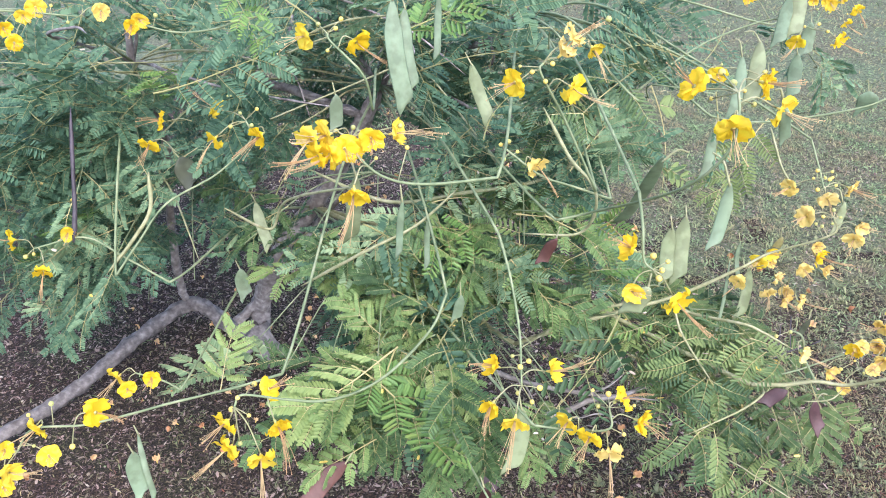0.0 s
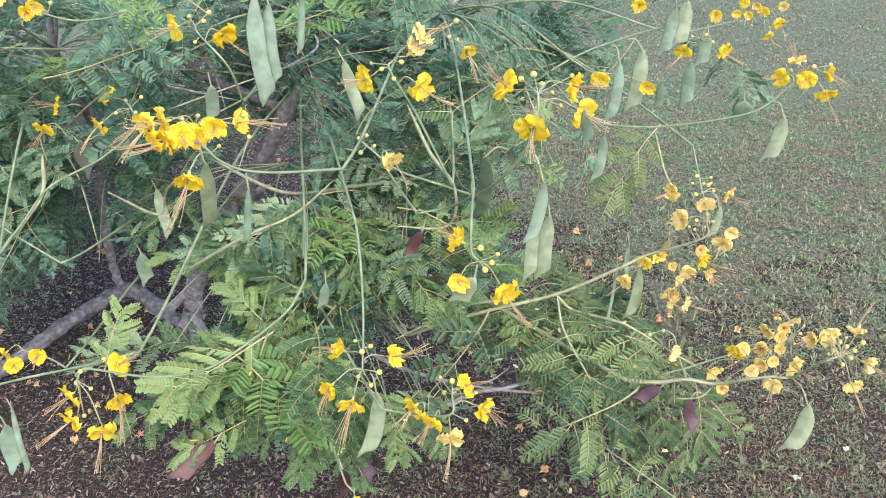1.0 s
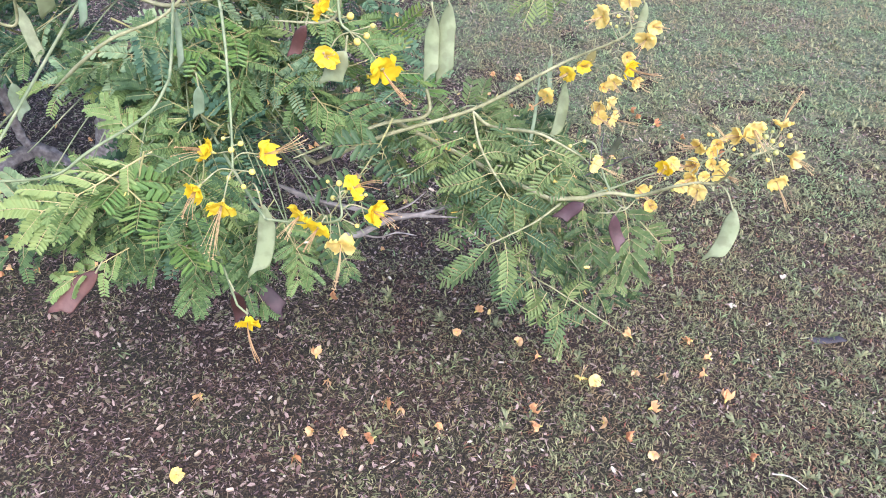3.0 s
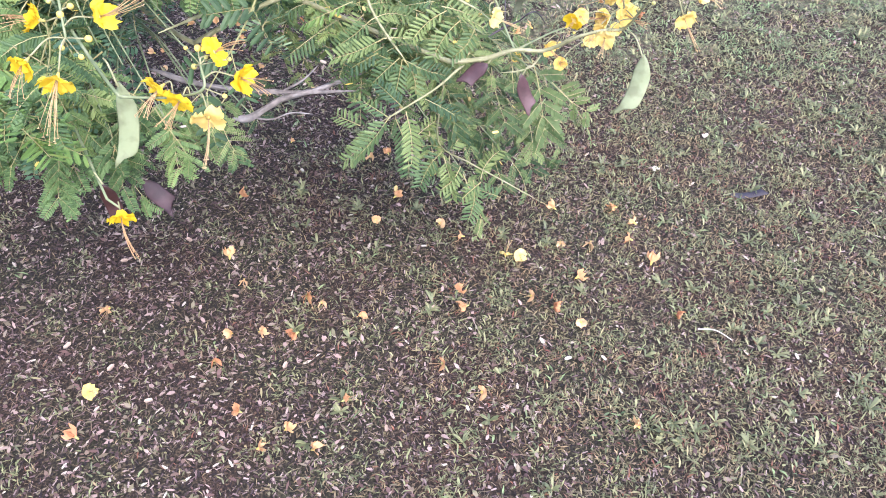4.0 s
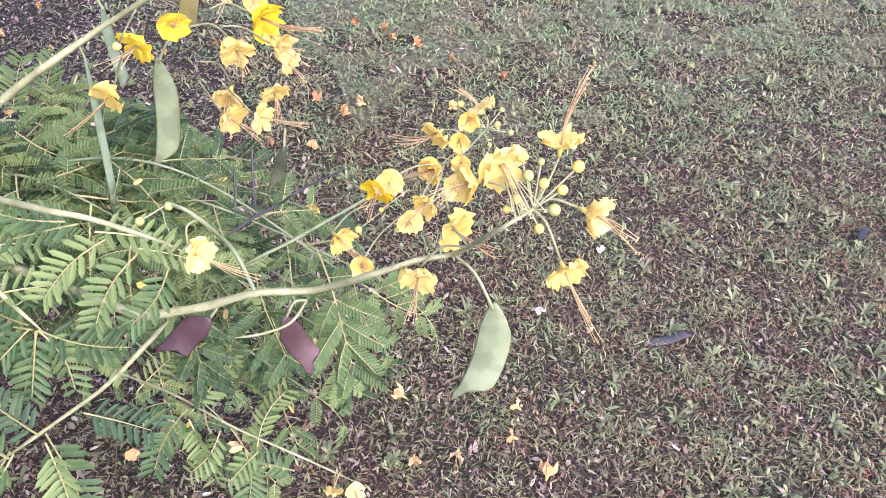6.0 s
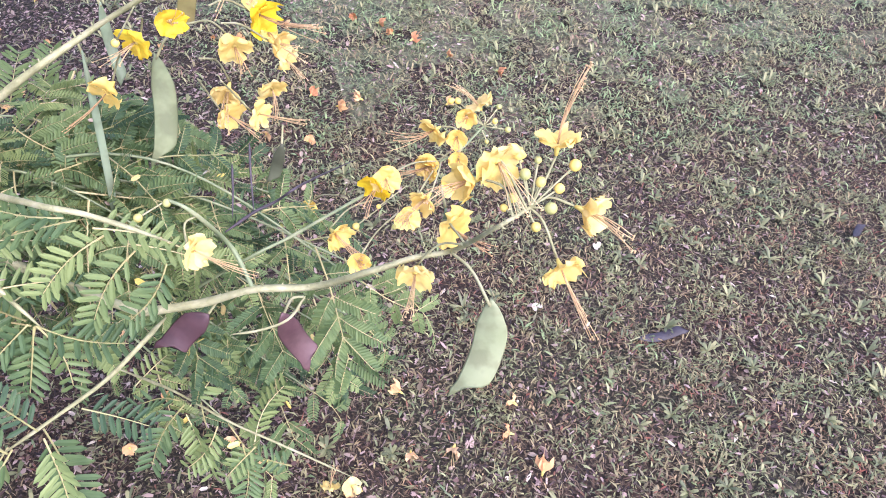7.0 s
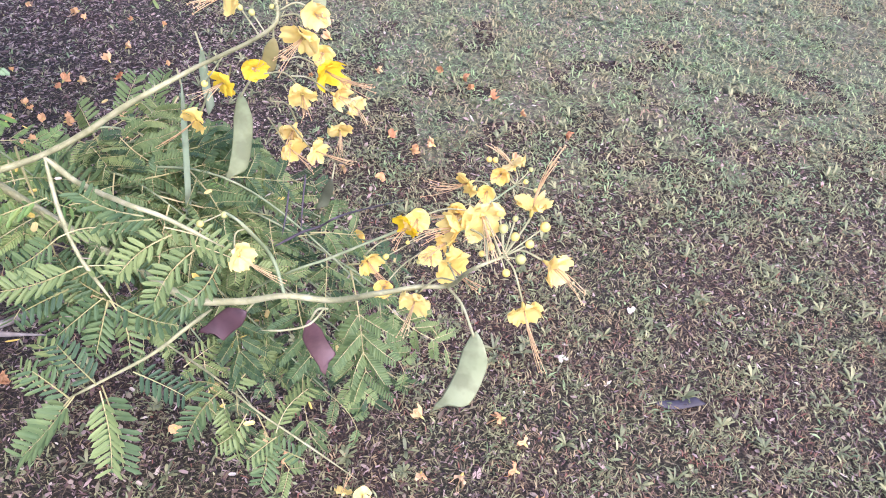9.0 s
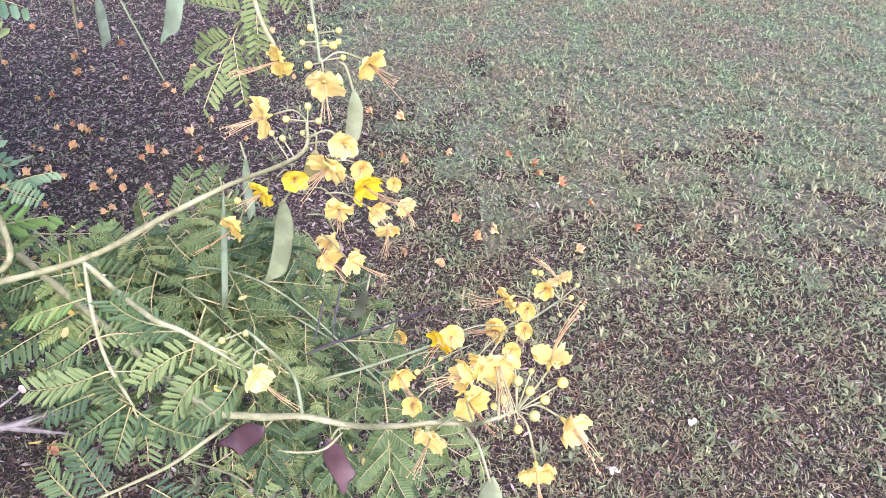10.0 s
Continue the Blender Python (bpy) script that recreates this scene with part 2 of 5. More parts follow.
def blades(name, n, x0, x1, y0, y1, length, width, lift, keep, mat, label, category, flat=False):
    """Many short blades or flakes lying and standing on the ground, as one object."""
    x, y = rng.uniform(x0, x1, n), rng.uniform(y0, y1, n)
    edge = 0.5 + 0.5 * wave(x * 2.3 + 1, y * 2.9)
    inside = np.minimum(np.minimum(x - x0, x1 - x), np.minimum(y - y0, y1 - y))
    ok = rng.uniform(0, 1, n) < keep(x, y) * smooth_step(0.0, 0.22, inside - 0.12 * edge)
    x, y = x[ok], y[ok]
    n = len(x)
    clump = rng.normal(0, 0.35, n)
    turn = 9 * wave(x * 4, y * 4) + rng.uniform(0, 6.283, n) + clump
    ln = length * rng.uniform(0.3, 1.7, n)
    w = width * rng.uniform(0.4, 1.6, n) / 2
    up = np.clip(lift * rng.uniform(0.1, 1.9, n), 0.0, 1.4)
    cx, cy = np.cos(turn), np.sin(turn)
    z0 = rng.uniform(0, 0.006, n)
    v = np.zeros((n, 5, 3))
    for i, (f, wf) in enumerate(((0, 0.6), (0, -0.6), (0.9, 0.7), (0.9, -0.7)) if flat else ((0, 0.6), (0, -0.6), (0.5, 1), (0.5, -1))):
        h = np.cos(up) * ln * f
        v[:, i, 0] = x + cx * h - cy * w * wf
        v[:, i, 1] = y + cy * h + cx * w * wf
        v[:, i, 2] = z0 + np.sin(up) * ln * f + 0.25 * w * wf * rng.uniform(-1, 1, n)
    if flat:
        v, loops, step = v[:, :4], [0, 1, 3, 2], [0]
        v[:, 2:, 2] *= 0.7
    else:
        h = np.cos(up * 0.6) * ln
        v[:, 4, 0], v[:, 4, 1], v[:, 4, 2] = x + cx * h, y + cy * h, z0 + np.sin(up * 0.6) * ln
        loops, step = [0, 1, 3, 2, 2, 3, 4], [0, 4]
    corners, k = v.shape[1], len(loops)
    me = bpy.data.meshes.new(name)
    me.vertices.add(corners * n)
    me.vertices.foreach_set("co", v.ravel())
    me.loops.add(k * n)
    me.loops.foreach_set("vertex_index", (corners * np.arange(n)[:, None] + np.array([loops])).ravel())
    me.polygons.add(len(step) * n)
    me.polygons.foreach_set("loop_start", (k * np.arange(n)[:, None] + np.array([step])).ravel())
    me.update(calc_edges=True)
    me.materials.append(mat)
    return tagged(new(name, me), label, category, kind="stuff")


def lawn(x, y):
    """How thick the grass grows: thin under the shrub, full on the open side, with a sharper edge farther back."""
    ragged = x + 0.25 * (wave(x * 2, y * 2) - 0.5)
    back = smooth_step(1.7, 2.3, y)
    open_side = (1 - back) * smooth_step(-0.1, 1.4, ragged) + back * smooth_step(0.55, 0.95, ragged + 0.42 * smooth_step(2.55, 3.15, y))
    behind = smooth_step(3.3, 4.2, y)
    return np.clip(0.12 + 0.88 * np.maximum(open_side, behind), 0, 1) * (0.6 + 0.4 * wave(x * 3, y * 3))


def lush(x, y):
    """The share of greener grass, which grows towards the far lawn."""
    return np.clip(0.12 + 0.9 * smooth_step(1.5, 2.5, y + 0.25 * (wave(x * 1.5, y * 1.5) - 0.5)), 0, 1)


blades("lawn_grass", 560000, -1.5, 3.1, 0.40, 3.2, 0.0105, 0.0023, 0.75, lambda x, y: lawn(x, y) * (1 - lush(x, y)) * (0.6 + 0.4 * patchy(x, y, 0.16, 3)), GRASS, "short patchy green and straw-coloured lawn grass", "grass")
blades("green_lawn_grass", 500000, -1.5, 3.6, 0.40, 5.0, 0.0150, 0.0034, 0.65, lambda x, y: lawn(x, y) * lush(x, y) * (0.5 + 0.5 * patchy(x, y, 0.2, 8)) * (1 - smooth_step(3.6, 4.9, y)), GRASS_LUSH, "short green lawn grass", "grass")
blades("far_lawn_grass", 90000, -1.6, 5.4, 2.9, 7.4, 0.021, 0.0060, 0.6, lambda x, y: lawn(x, y) * smooth_step(3.0, 4.4, y), GRASS_LUSH, "short lawn grass beyond the shrub", "grass")
blades("dry_litter", 300000, -1.6, 2.8, 0.40, 4.0, 0.0088, 0.0031, 0.4, lambda x, y: (1.0 - 0.70 * lawn(x, y) - 0.18 * lush(x, y) * smooth_step(0.6, 1.2, x)) * (0.6 + 0.4 * patchy(x, y, 0.12, 5)), LITTER, "brown dry leaf litter and mulch", "leaf litter", True)
blades("dead_grass", 240000, -1.1, 3.0, 0.40, 4.2, 0.0150, 0.0012, 0.2, lambda x, y: (0.5 + 0.3 * lawn(x, y)) * (1 - smooth_step(1.9, 4.0, y)), THATCH, "tangled dead grass stems lying flat", "dead grass", True)
blades("green_tufts", 360000, -0.9, 2.9, 0.45, 3.4, 0.0110, 0.0026, 0.7, lambda x, y: (1 - smooth_step(2.0, 3.3, y)) * (0.25 + 0.75 * lawn(x, y)) * smooth_step(0.40, 0.95, patchy(x, y, 0.12, 21)), WEED, "green tufts of grass scattered through the lawn", "grass")
blades("dull_litter", 76000, -1.6, 2.4, 0.45, 3.8, 0.0120, 0.0058, 0.28, lambda x, y: (1.0 - 0.92 * lawn(x, y)) * (0.5 + 0.5 * smooth_step(1.6, 2.2, y)), DULL_LEAFLET, "brown and mauve fallen leaflets", "leaf litter")
blades("pale_litter", 2600, -1.4, 2.6, 0.55, 3.6, 0.012, 0.0045, 0.15, lambda x, y: 1.0 - 0.85 * lawn(x, y), CHIP, "bleached fallen leaflets", "leaf litter")


# low rosettes of broader blades, a few of them large
x, y = rng.uniform(0.3, 2.9, 1300), rng.uniform(0.6, 3.2, 1300)
keep = rng.uniform(0, 1, 1300) < 0.25 + 0.75 * smooth_step(0.9, 1.7, x)
verts, faces = [], []
for cx, cy in zip(x[keep], y[keep]):
    reach = rng.uniform(0.010, 0.026)
    for k in range(int(rng.integers(6, 13))):
        a, lift = rng.uniform(0, 6.283), rng.uniform(0.15, 1.0)
        ln, w = reach * rng.uniform(0.6, 1.2), rng.uniform(0.0018, 0.0034)
        d = np.array((math.cos(a), math.sin(a), 0))
        s = np.array((-d[1], d[0], 0)) * w
        p = np.array((cx, cy, 0.004))
        rise = np.array((0, 0, math.sin(lift) * ln))
        n = len(verts)
        verts += [p - s * 0.5, p + s * 0.5, p + d * ln * 0.5 + rise * 0.7 - s, p + d * ln * 0.5 + rise * 0.7 + s, p + d * ln * 0.85 + rise * 0.9 - s * 0.8, p + d * ln * 0.85 + rise * 0.9 + s * 0.8, p + d * ln + rise * 0.85]
        faces += [(n, n + 1, n + 3, n + 2), (n + 2, n + 3, n + 5, n + 4), (n + 4, n + 5, n + 6)]
me = bpy.data.meshes.new("lawn_weeds")
me.from_pydata([tuple(p) for p in verts], [], faces)
me.materials.append(WEED)
tagged(new("lawn_weeds", me), "small broad-leaved weed rosettes in the lawn", "weeds", kind="stuff")


# ---- the shrub ----
shrub = tagged(new("flowering_shrub"), "spreading peacock flower shrub with yellow blossoms, ferny leaves and flat pods", "shrub")
shrub.location = (-0.52, 2.05, 0.0)
shrub_back = shrub.matrix_basis.inverted()


def on_shrub(ob):
    """Hangs a part, placed in the world, on the shrub."""
    ob.parent = shrub
    ob.matrix_parent_inverse = shrub_back
    return ob


def stem(name, points, r0, r1, mat, label=""):
    woody = mat in (BARK, DARK_BARK, DRY_WOOD)
    geo = tube(curve(points, 16 if woody else 10), r0, r1, 14 if woody else 7, 0.5 if woody else 0.25, pointed=r0 < 0.007)
    return on_shrub(part(name, geo, mat, None, label))


def leaflet(verts, faces, base, way, up, length, width, plain=False):
    """An oblong leaflet, rounded at the end and folded a little along its rib."""
    side = way.cross(up).normalized() * width * 0.5
    rib = up * width * -0.16
    start = len(verts)
    verts.append(base)
    if plain:
        mid = base + way * length * 0.55
        verts += [mid - side, base + way * length, mid + side]
        faces.append((start, start + 3, start + 2, start + 1))
        return
    for f, wf in ((0.17, 0.86), (0.78, 0.94)):
        mid = base + way * length * f
        verts += [mid - side * wf, mid + rib, mid + side * wf]
    verts.append(base + way * length)
    a = start + 1
    faces += [(start, a + 1, a), (start, a + 2, a + 1), (a, a + 1, a + 4, a + 3), (a + 1, a + 2, a + 5, a + 4), (a + 3, a + 4, a + 6), (a + 4, a + 5, a + 6)]


def leaf_mesh(seed, pairs, length, mat, gaps=0.06, blade=0.0225, broad=0.30, step=0.0086, lost=0.05, wild=0.12, plain=False):
    """A twice-feathered leaf along +x: a stalk with pairs of pinnae, each with pairs of leaflets."""
    r = random.Random(seed)
    verts, faces = [], []
    sag = r.uniform(0.05, 0.35)

    def rib_at(f):
        return Vector((length * f * (1 - 0.10 * sag * f), length * 0.06 * math.sin(f * 3 + seed), -length * sag * f * f * 0.6))

    tube([rib_at(i / 8) for i in range(9)], 0.0015, 0.0006, 5, 0, (verts, faces))
    stalk_faces = 0
    blades_from = []
    for k in range(pairs):
        f = 0.24 + 0.74 * k / (pairs - 1)
        root = rib_at(f)
        pinna = length * (0.43 - 0.12 * abs(k / (pairs - 1) - 0.35)) * r.uniform(0.85, 1.1)
        lean = radians(62 - 28 * k / (pairs - 1)) + r.uniform(-wild, wild)
        for s in (-1, 1):
            if r.random() < gaps:
                continue
            droop = r.uniform(0.0, 0.2 + wild)
            out = Vector((math.cos(lean), s * math.sin(lean), r.uniform(-0.05 - wild, 0.22 + wild))).normalized()

            def along(g, root=root, out=out, pinna=pinna, droop=droop):
                return root + out * pinna * g + Vector((0, 0, -pinna * droop * g * g))

            tube([along(i / 3) for i in range(4)], 0.0008, 0.0004, 3, 0, (verts, faces))
            blades_from.append((along, out, pinna, droop, s))
    stalk_faces = len(faces)
    for along, out, pinna, droop, s in blades_from:
        n = max(5, int(pinna / step))
        roll_up, slant = r.uniform(-0.4 - wild, 0.45 + wild), r.uniform(0.15, 0.55)
        twist = r.gauss(0, 1.7 * wild)
        for j in range(n):
            g = 0.10 + 0.90 * j / (n - 1)
            ahead = (along(min(g + 0.05, 1)) - along(g - 0.05)).normalized()
            level = ahead.cross(Vector((0, 0, 1))).normalized()
            turn = twist * (0.4 + 0.6 * g)
            across = level * math.cos(turn) + level.cross(ahead) * math.sin(turn)
            up = across.cross(ahead).normalized()
            for q in (-1, 1):
                if r.random() < lost:
                    continue
                fold = roll_up + r.uniform(-0.16, 0.22)
                way = (across * q * math.cos(fold) * 0.87 + ahead * 0.49 + up * math.sin(fold)).normalized()
                top = (up - across * q * math.sin(fold) * 0.9 - ahead * (slant + r.uniform(-0.12, 0.12))).normalized()
                size = blade * (0.72 + 0.5 * math.sin(math.pi * (0.15 + 0.75 * g))) * r.uniform(0.9, 1.1)
                leaflet(verts, faces, along(g), way, top, size, size * broad * r.uniform(0.9, 1.1), plain)
    me = bpy.data.meshes.new("leaf")
    me.from_pydata([tuple(p) for p in verts], [], faces)
    me.materials.append(mat)
    me.materials.append(RACHIS)
    me.polygons.foreach_set("material_index", [1] * stalk_faces + [0] * (len(faces) - stalk_faces))
    me.update()
    return me


LEAVES = [leaf_mesh(i, 4 + i % 3, 0.15 + 0.02 * (i % 3), LEAF, blade=0.0125 + 0.0012 * (i % 3), broad=0.38 + 0.05 * (i % 2), step=0.0056, wild=0.2) for i in range(9)]
FRONT = [leaf_mesh(80 + i, 5 + i % 2, 0.15 + 0.02 * (i % 3), LEAF_FRONT, 0.14, blade=0.0120 + 0.0012 * (i % 3), broad=0.34 + 0.05 * (i % 2), step=0.0050, wild=0.3) for i in range(9)]
FINE = [leaf_mesh(90 + i, 4 + i % 2, 0.14 + 0.02 * (i % 3), LEAF_OUTER, 0.14, blade=0.0128 + 0.0012 * (i % 3), broad=0.28 + 0.04 * (i % 2), step=0.0050, wild=0.3) for i in range(8)]
LARGE = [leaf_mesh(60 + i, 4 + i % 2, 0.17 + 0.02 * (i % 3), LEAF_OUTER, 0.14, blade=0.0185 + 0.001 * (i % 3), broad=0.22 + 0.04 * (i % 2), step=0.0072, wild=0.3) for i in range(6)]
INNER = [leaf_mesh(i, 4 + i % 3, 0.15 + 0.02 * (i % 3), LEAF, blade=0.0150 + 0.001 * (i % 3), broad=0.46 + 0.05 * (i % 2), step=0.0068, plain=True) for i in range(9)]
BROAD = [leaf_mesh(40 + i, 3, 0.16, LEAF, 0.25, 0.0175, 0.52, 0.0115, 0.25) for i in range(3)]
THIN = [leaf_mesh(50 + i, 3, 0.17, LEAF_OUTER, 0.30, 0.0225, 0.32, 0.0100, 0.18) for i in range(3)]
YOUNG = [leaf_mesh(20 + i, 4 + i, 0.16, LEAF_YOUNG) for i in range(2)]
pick = random.Random(11)
rest = []  # leaves too deep in the bush to tell one from the next


def pinna_mesh(seed, length, blade, mat):
    """One feather of a large leaf along +x: a curved rib with pairs of oblong leaflets."""
    r = random.Random(200 + seed)
    verts, faces = [], []
    droop, bend = r.uniform(0.0, 0.25), r.uniform(-0.12, 0.12)

    def along(g):
        return Vector((length * g, length * bend * math.sin(g * 3.1), -length * droop * g * g))

    tube([along(i / 6) for i in range(7)], 0.0009, 0.0004, 4, 0, (verts, faces))
    ribs = len(faces)
    n = int(length / 0.0074)
    tilt, slant = r.uniform(-0.3, 0.5), r.uniform(0.2, 0.6)
    for j in range(n):
        g = 0.16 + 0.84 * j / (n - 1)
        ahead = (along(min(g + 0.05, 1)) - along(g - 0.05)).normalized()
        across = ahead.cross(Vector((0, 0, 1))).normalized()
        up = across.cross(ahead)
        for q in (-1, 1):
            if r.random() < 0.05:
                continue
            fold = tilt + r.uniform(-0.18, 0.22)
            way = (across * q * math.cos(fold) * 0.88 + ahead * r.uniform(0.38, 0.56) + up * math.sin(fold)).normalized()
            top = (up - across * q * math.sin(fold) * 0.9 - ahead * (slant + r.uniform(-0.12, 0.12))).normalized()
            size = blade * (0.75 + 0.4 * math.sin(math.pi * (0.15 + 0.7 * g))) * r.uniform(0.9, 1.1)
            leaflet(verts, faces, along(g), way, top, size, size * r.uniform(0.20, 0.26))
    me = bpy.data.meshes.new("leaf")
    me.from_pydata([tuple(p) for p in verts], [], faces)
    me.materials.append(mat)
    me.materials.append(RACHIS)
    me.polygons.foreach_set("material_index", [1] * ribs + [0] * (len(faces) - ribs))
    me.update()
    return me


PINNAE = [(length, pinna_mesh(int(length * 1000) + k, length, blade, LEAF_OUTER)) for length, blade in ((0.045, 0.016), (0.06, 0.018), (0.075, 0.020), (0.09, 0.021)) for k in range(3)]
PINNAE_YOUNG = [(length, pinna_mesh(int(length * 1000) + 7, length, 0.018, LEAF_YOUNG)) for length in (0.05, 0.07, 0.085)]


def leaf(place, way, up=(0, 0, 1), size=1.0, mesh=None):
    kind = 1.0 if mesh else pick.random()
    own = LARGE if place[0] > 0.38 else FRONT if place[1] < 1.36 and place[2] < 0.95 else LEAVES
    me = mesh or pick.choice(YOUNG if kind < 0.08 else BROAD if kind < (0.34 if place[0] < 0.1 else 0.2) else THIN if kind < 0.36 else own)
    if place[1] > 1.50 and place[0] < 0.40:
        rest.append((aim_x(place, way, up, size), me))
        return None
    return on_shrub(share("leaf", me, None, aim_x(place, way, up, size)))


# gaps in the foliage: from a, past b, this wide
CLEARINGS = [((-0.28, 1.97, 0.57), (-0.07, 1.06, 1.06), 0.04), ((-0.232, 1.95, 0.636), (0.03, 1.035, 1.09), 0.08), ((-0.232, 1.95, 0.636), (-0.07, 1.035, 1.09), 0.07),
             ((-0.14, 1.93, 0.81), (0.07, 1.10, 1.15), 0.08), ((-0.10, 1.95, 0.89), (-0.02, 1.10, 1.20), 0.06), ((-0.32, 2.0, 0.85), (-0.04, 1.1, 1.17), 0.05), ((0.785, 1.21, 0.52), (0.765, 1.0, 0.82), 0.07), ((0.67, 1.21, 0.55), (0.69, 1.0, 0.84), 0.06), ((-0.74, 2.13, 0.08), (-0.23, 1.13, 0.82), 0.09),
             ((-0.74, 2.05, 0.35), (-0.27, 1.10, 0.95), 0.045), ((-0.70, 2.00, 0.55), (-0.25, 1.10, 1.03), 0.05), ((-0.66, 1.93, 0.78), (-0.24, 1.10, 1.15), 0.05), ((-0.64, 1.86, 1.0), (-0.24, 1.10, 1.25), 0.04),
             ((-0.60, 2.08, 0.05), (-0.10, 1.13, 0.80), 0.07), ((-0.90, 1.92, 0.06), (-0.31, 1.03, 0.80), 0.085), ((-1.02, 1.70, 0.05), (-0.37, 0.92, 0.80), 0.07), ((-0.66, 1.75, 0.0), (-0.20, 0.95, 0.75), 0.09), ((0.12, 2.05, 0.0), (0.21, 0.98, 0.86), 0.08),
             ((0.42, 1.30, 0.70), (0.58, 1.05, 0.95), 0.09), ((0.33, 1.27, 0.50), (0.44, 0.70, 0.95), 0.06), ((0.46, 1.28, 0.52), (0.52, 0.80, 0.90), 0.04),
             ((0.05, 2.50, 0.0), (0.55, 1.40, 0.80), 0.10), ((-0.20, 2.90, 0.0), (0.48, 1.45, 0.90), 0.10), ((0.15, 2.85, 0.0), (0.60, 1.45, 0.90), 0.10)]


def off_line(p, a, b, wide):
    """Whether p lies within a gap."""
    a, b = Vector(a), Vector(b)
    f = max(0.0, min(1.0, (p - a).dot(b - a) / (b - a).length_squared))
    return (p - a - (b - a) * f).length < wide


def spray(centre, spread, count, way, wild=0.7, size=1.0, joined=None):
    """Leaves scattered round a place, most of them pointing one way, on thin twigs."""
    bases = []
    for _ in range(count):
        p = Vector([pick.gauss(c, s * 0.55) for c, s in zip(centre, spread)])
        w = Vector(way) + Vector((pick.gauss(0, wild), pick.gauss(0, wild), pick.gauss(0, wild * 0.45)))
        u = Vector((pick.gauss(0, 0.35), pick.gauss(-0.25, 0.35), 1))
        s = size * pick.uniform(0.8, 1.15)
        w.normalize()
        base = p - w * 0.09
        if any(off_line(q, *gap) for gap in CLEARINGS for q in (base, p, p + w * 0.08)):
            continue
        if joined is None:
            leaf(base, w, u, s)
            bases.append(base)
        else:
            joined.append((aim_x(base, w, u, s), pick.choice(INNER)))
    bases.sort(key=lambda q: -q.y)
    while bases:
        run = [bases.pop(0)]
        while len(run) < 4:
            near = [q for q in bases if 0.02 < (q - run[-1]).length < 0.11]
            if not near:
                break
            run.append(min(near, key=lambda q: (q - run[-1]).length))
            bases.remove(run[-1])
        start = run[0] + Vector((pick.uniform(-0.05, 0.05), 0.08, -0.05))
        on_shrub(part("twig", tube(curve([start, start.lerp(run[0], 0.5) + Vector((0, 0, -0.01)), *run], 5), 0.0017, 0.0010, 6, 0.15), TWIG_GREEN))


grow = random.Random(5)


def shoot(points, count, meshes, size=1.0, open_out=0.9, start=0.12, thick=0.0020):
    """A leafy twig through the points, with leaves to either side of it in turn and one at its end."""
    line = curve(points, 12)
    on_shrub(part("twig", tube(line, thick, thick * 0.45, 6, 0.15), TWIG_GREEN))
    for i in range(count):
        f = (start + (0.97 - start) * i / (count - 1)) * (len(line) - 1)
        k = min(int(f), len(line) - 2)
        p = line[k].lerp(line[k + 1], f - k)
        ahead = (line[k + 1] - line[k]).normalized()
        side = ahead.cross(Vector((0, 0, 1))).normalized() * (1 if i % 2 else -1)
        way = ahead * grow.uniform(0.35, 0.85) + side * (0 if i == count - 1 else grow.uniform(0.6, 1.0) * open_out) + Vector((0, 0, grow.uniform(-0.30, 0.12)))
        if not any(off_line(p + way.normalized() * d, *gap) for gap in CLEARINGS for d in (0.02, 0.09, 0.15)):
            leaf(p, way, (grow.gauss(0, 0.5), grow.gauss(-0.30, 0.45), 1), size * grow.uniform(0.7, 1.1), grow.choice(meshes))


def leaf_from(base, tip, up=(0, -0.35, 1), young=False, thin=False):
    """One leaf that reaches from its base to its tip."""
    a, b = Vector(base), Vector(tip)
    me = pick.choice(YOUNG if young else THIN if thin else LARGE if a.x > 0.38 else FRONT if a.y < 1.36 and a.z < 0.95 else LEAVES)
    return leaf(a, b - a, up, (b - a).length / 0.165, me)


def smooth(u):
    return min(1.0, u / 0.45) ** 1.4


def feather(base, tip, young=False):
    """One feather of a large leaf, from its base to its tip."""
    a, b = Vector(base), Vector(tip)
    long = (b - a).length
    kinds = sorted(PINNAE_YOUNG if young else PINNAE, key=lambda k: abs(k[0] - long))[:1 if young else 3]
    length, me = pick.choice(kinds)
    return leaf(a, b - a, (pick.gauss(0, 0.25), pick.gauss(-0.35, 0.2), 1), long / length, me)


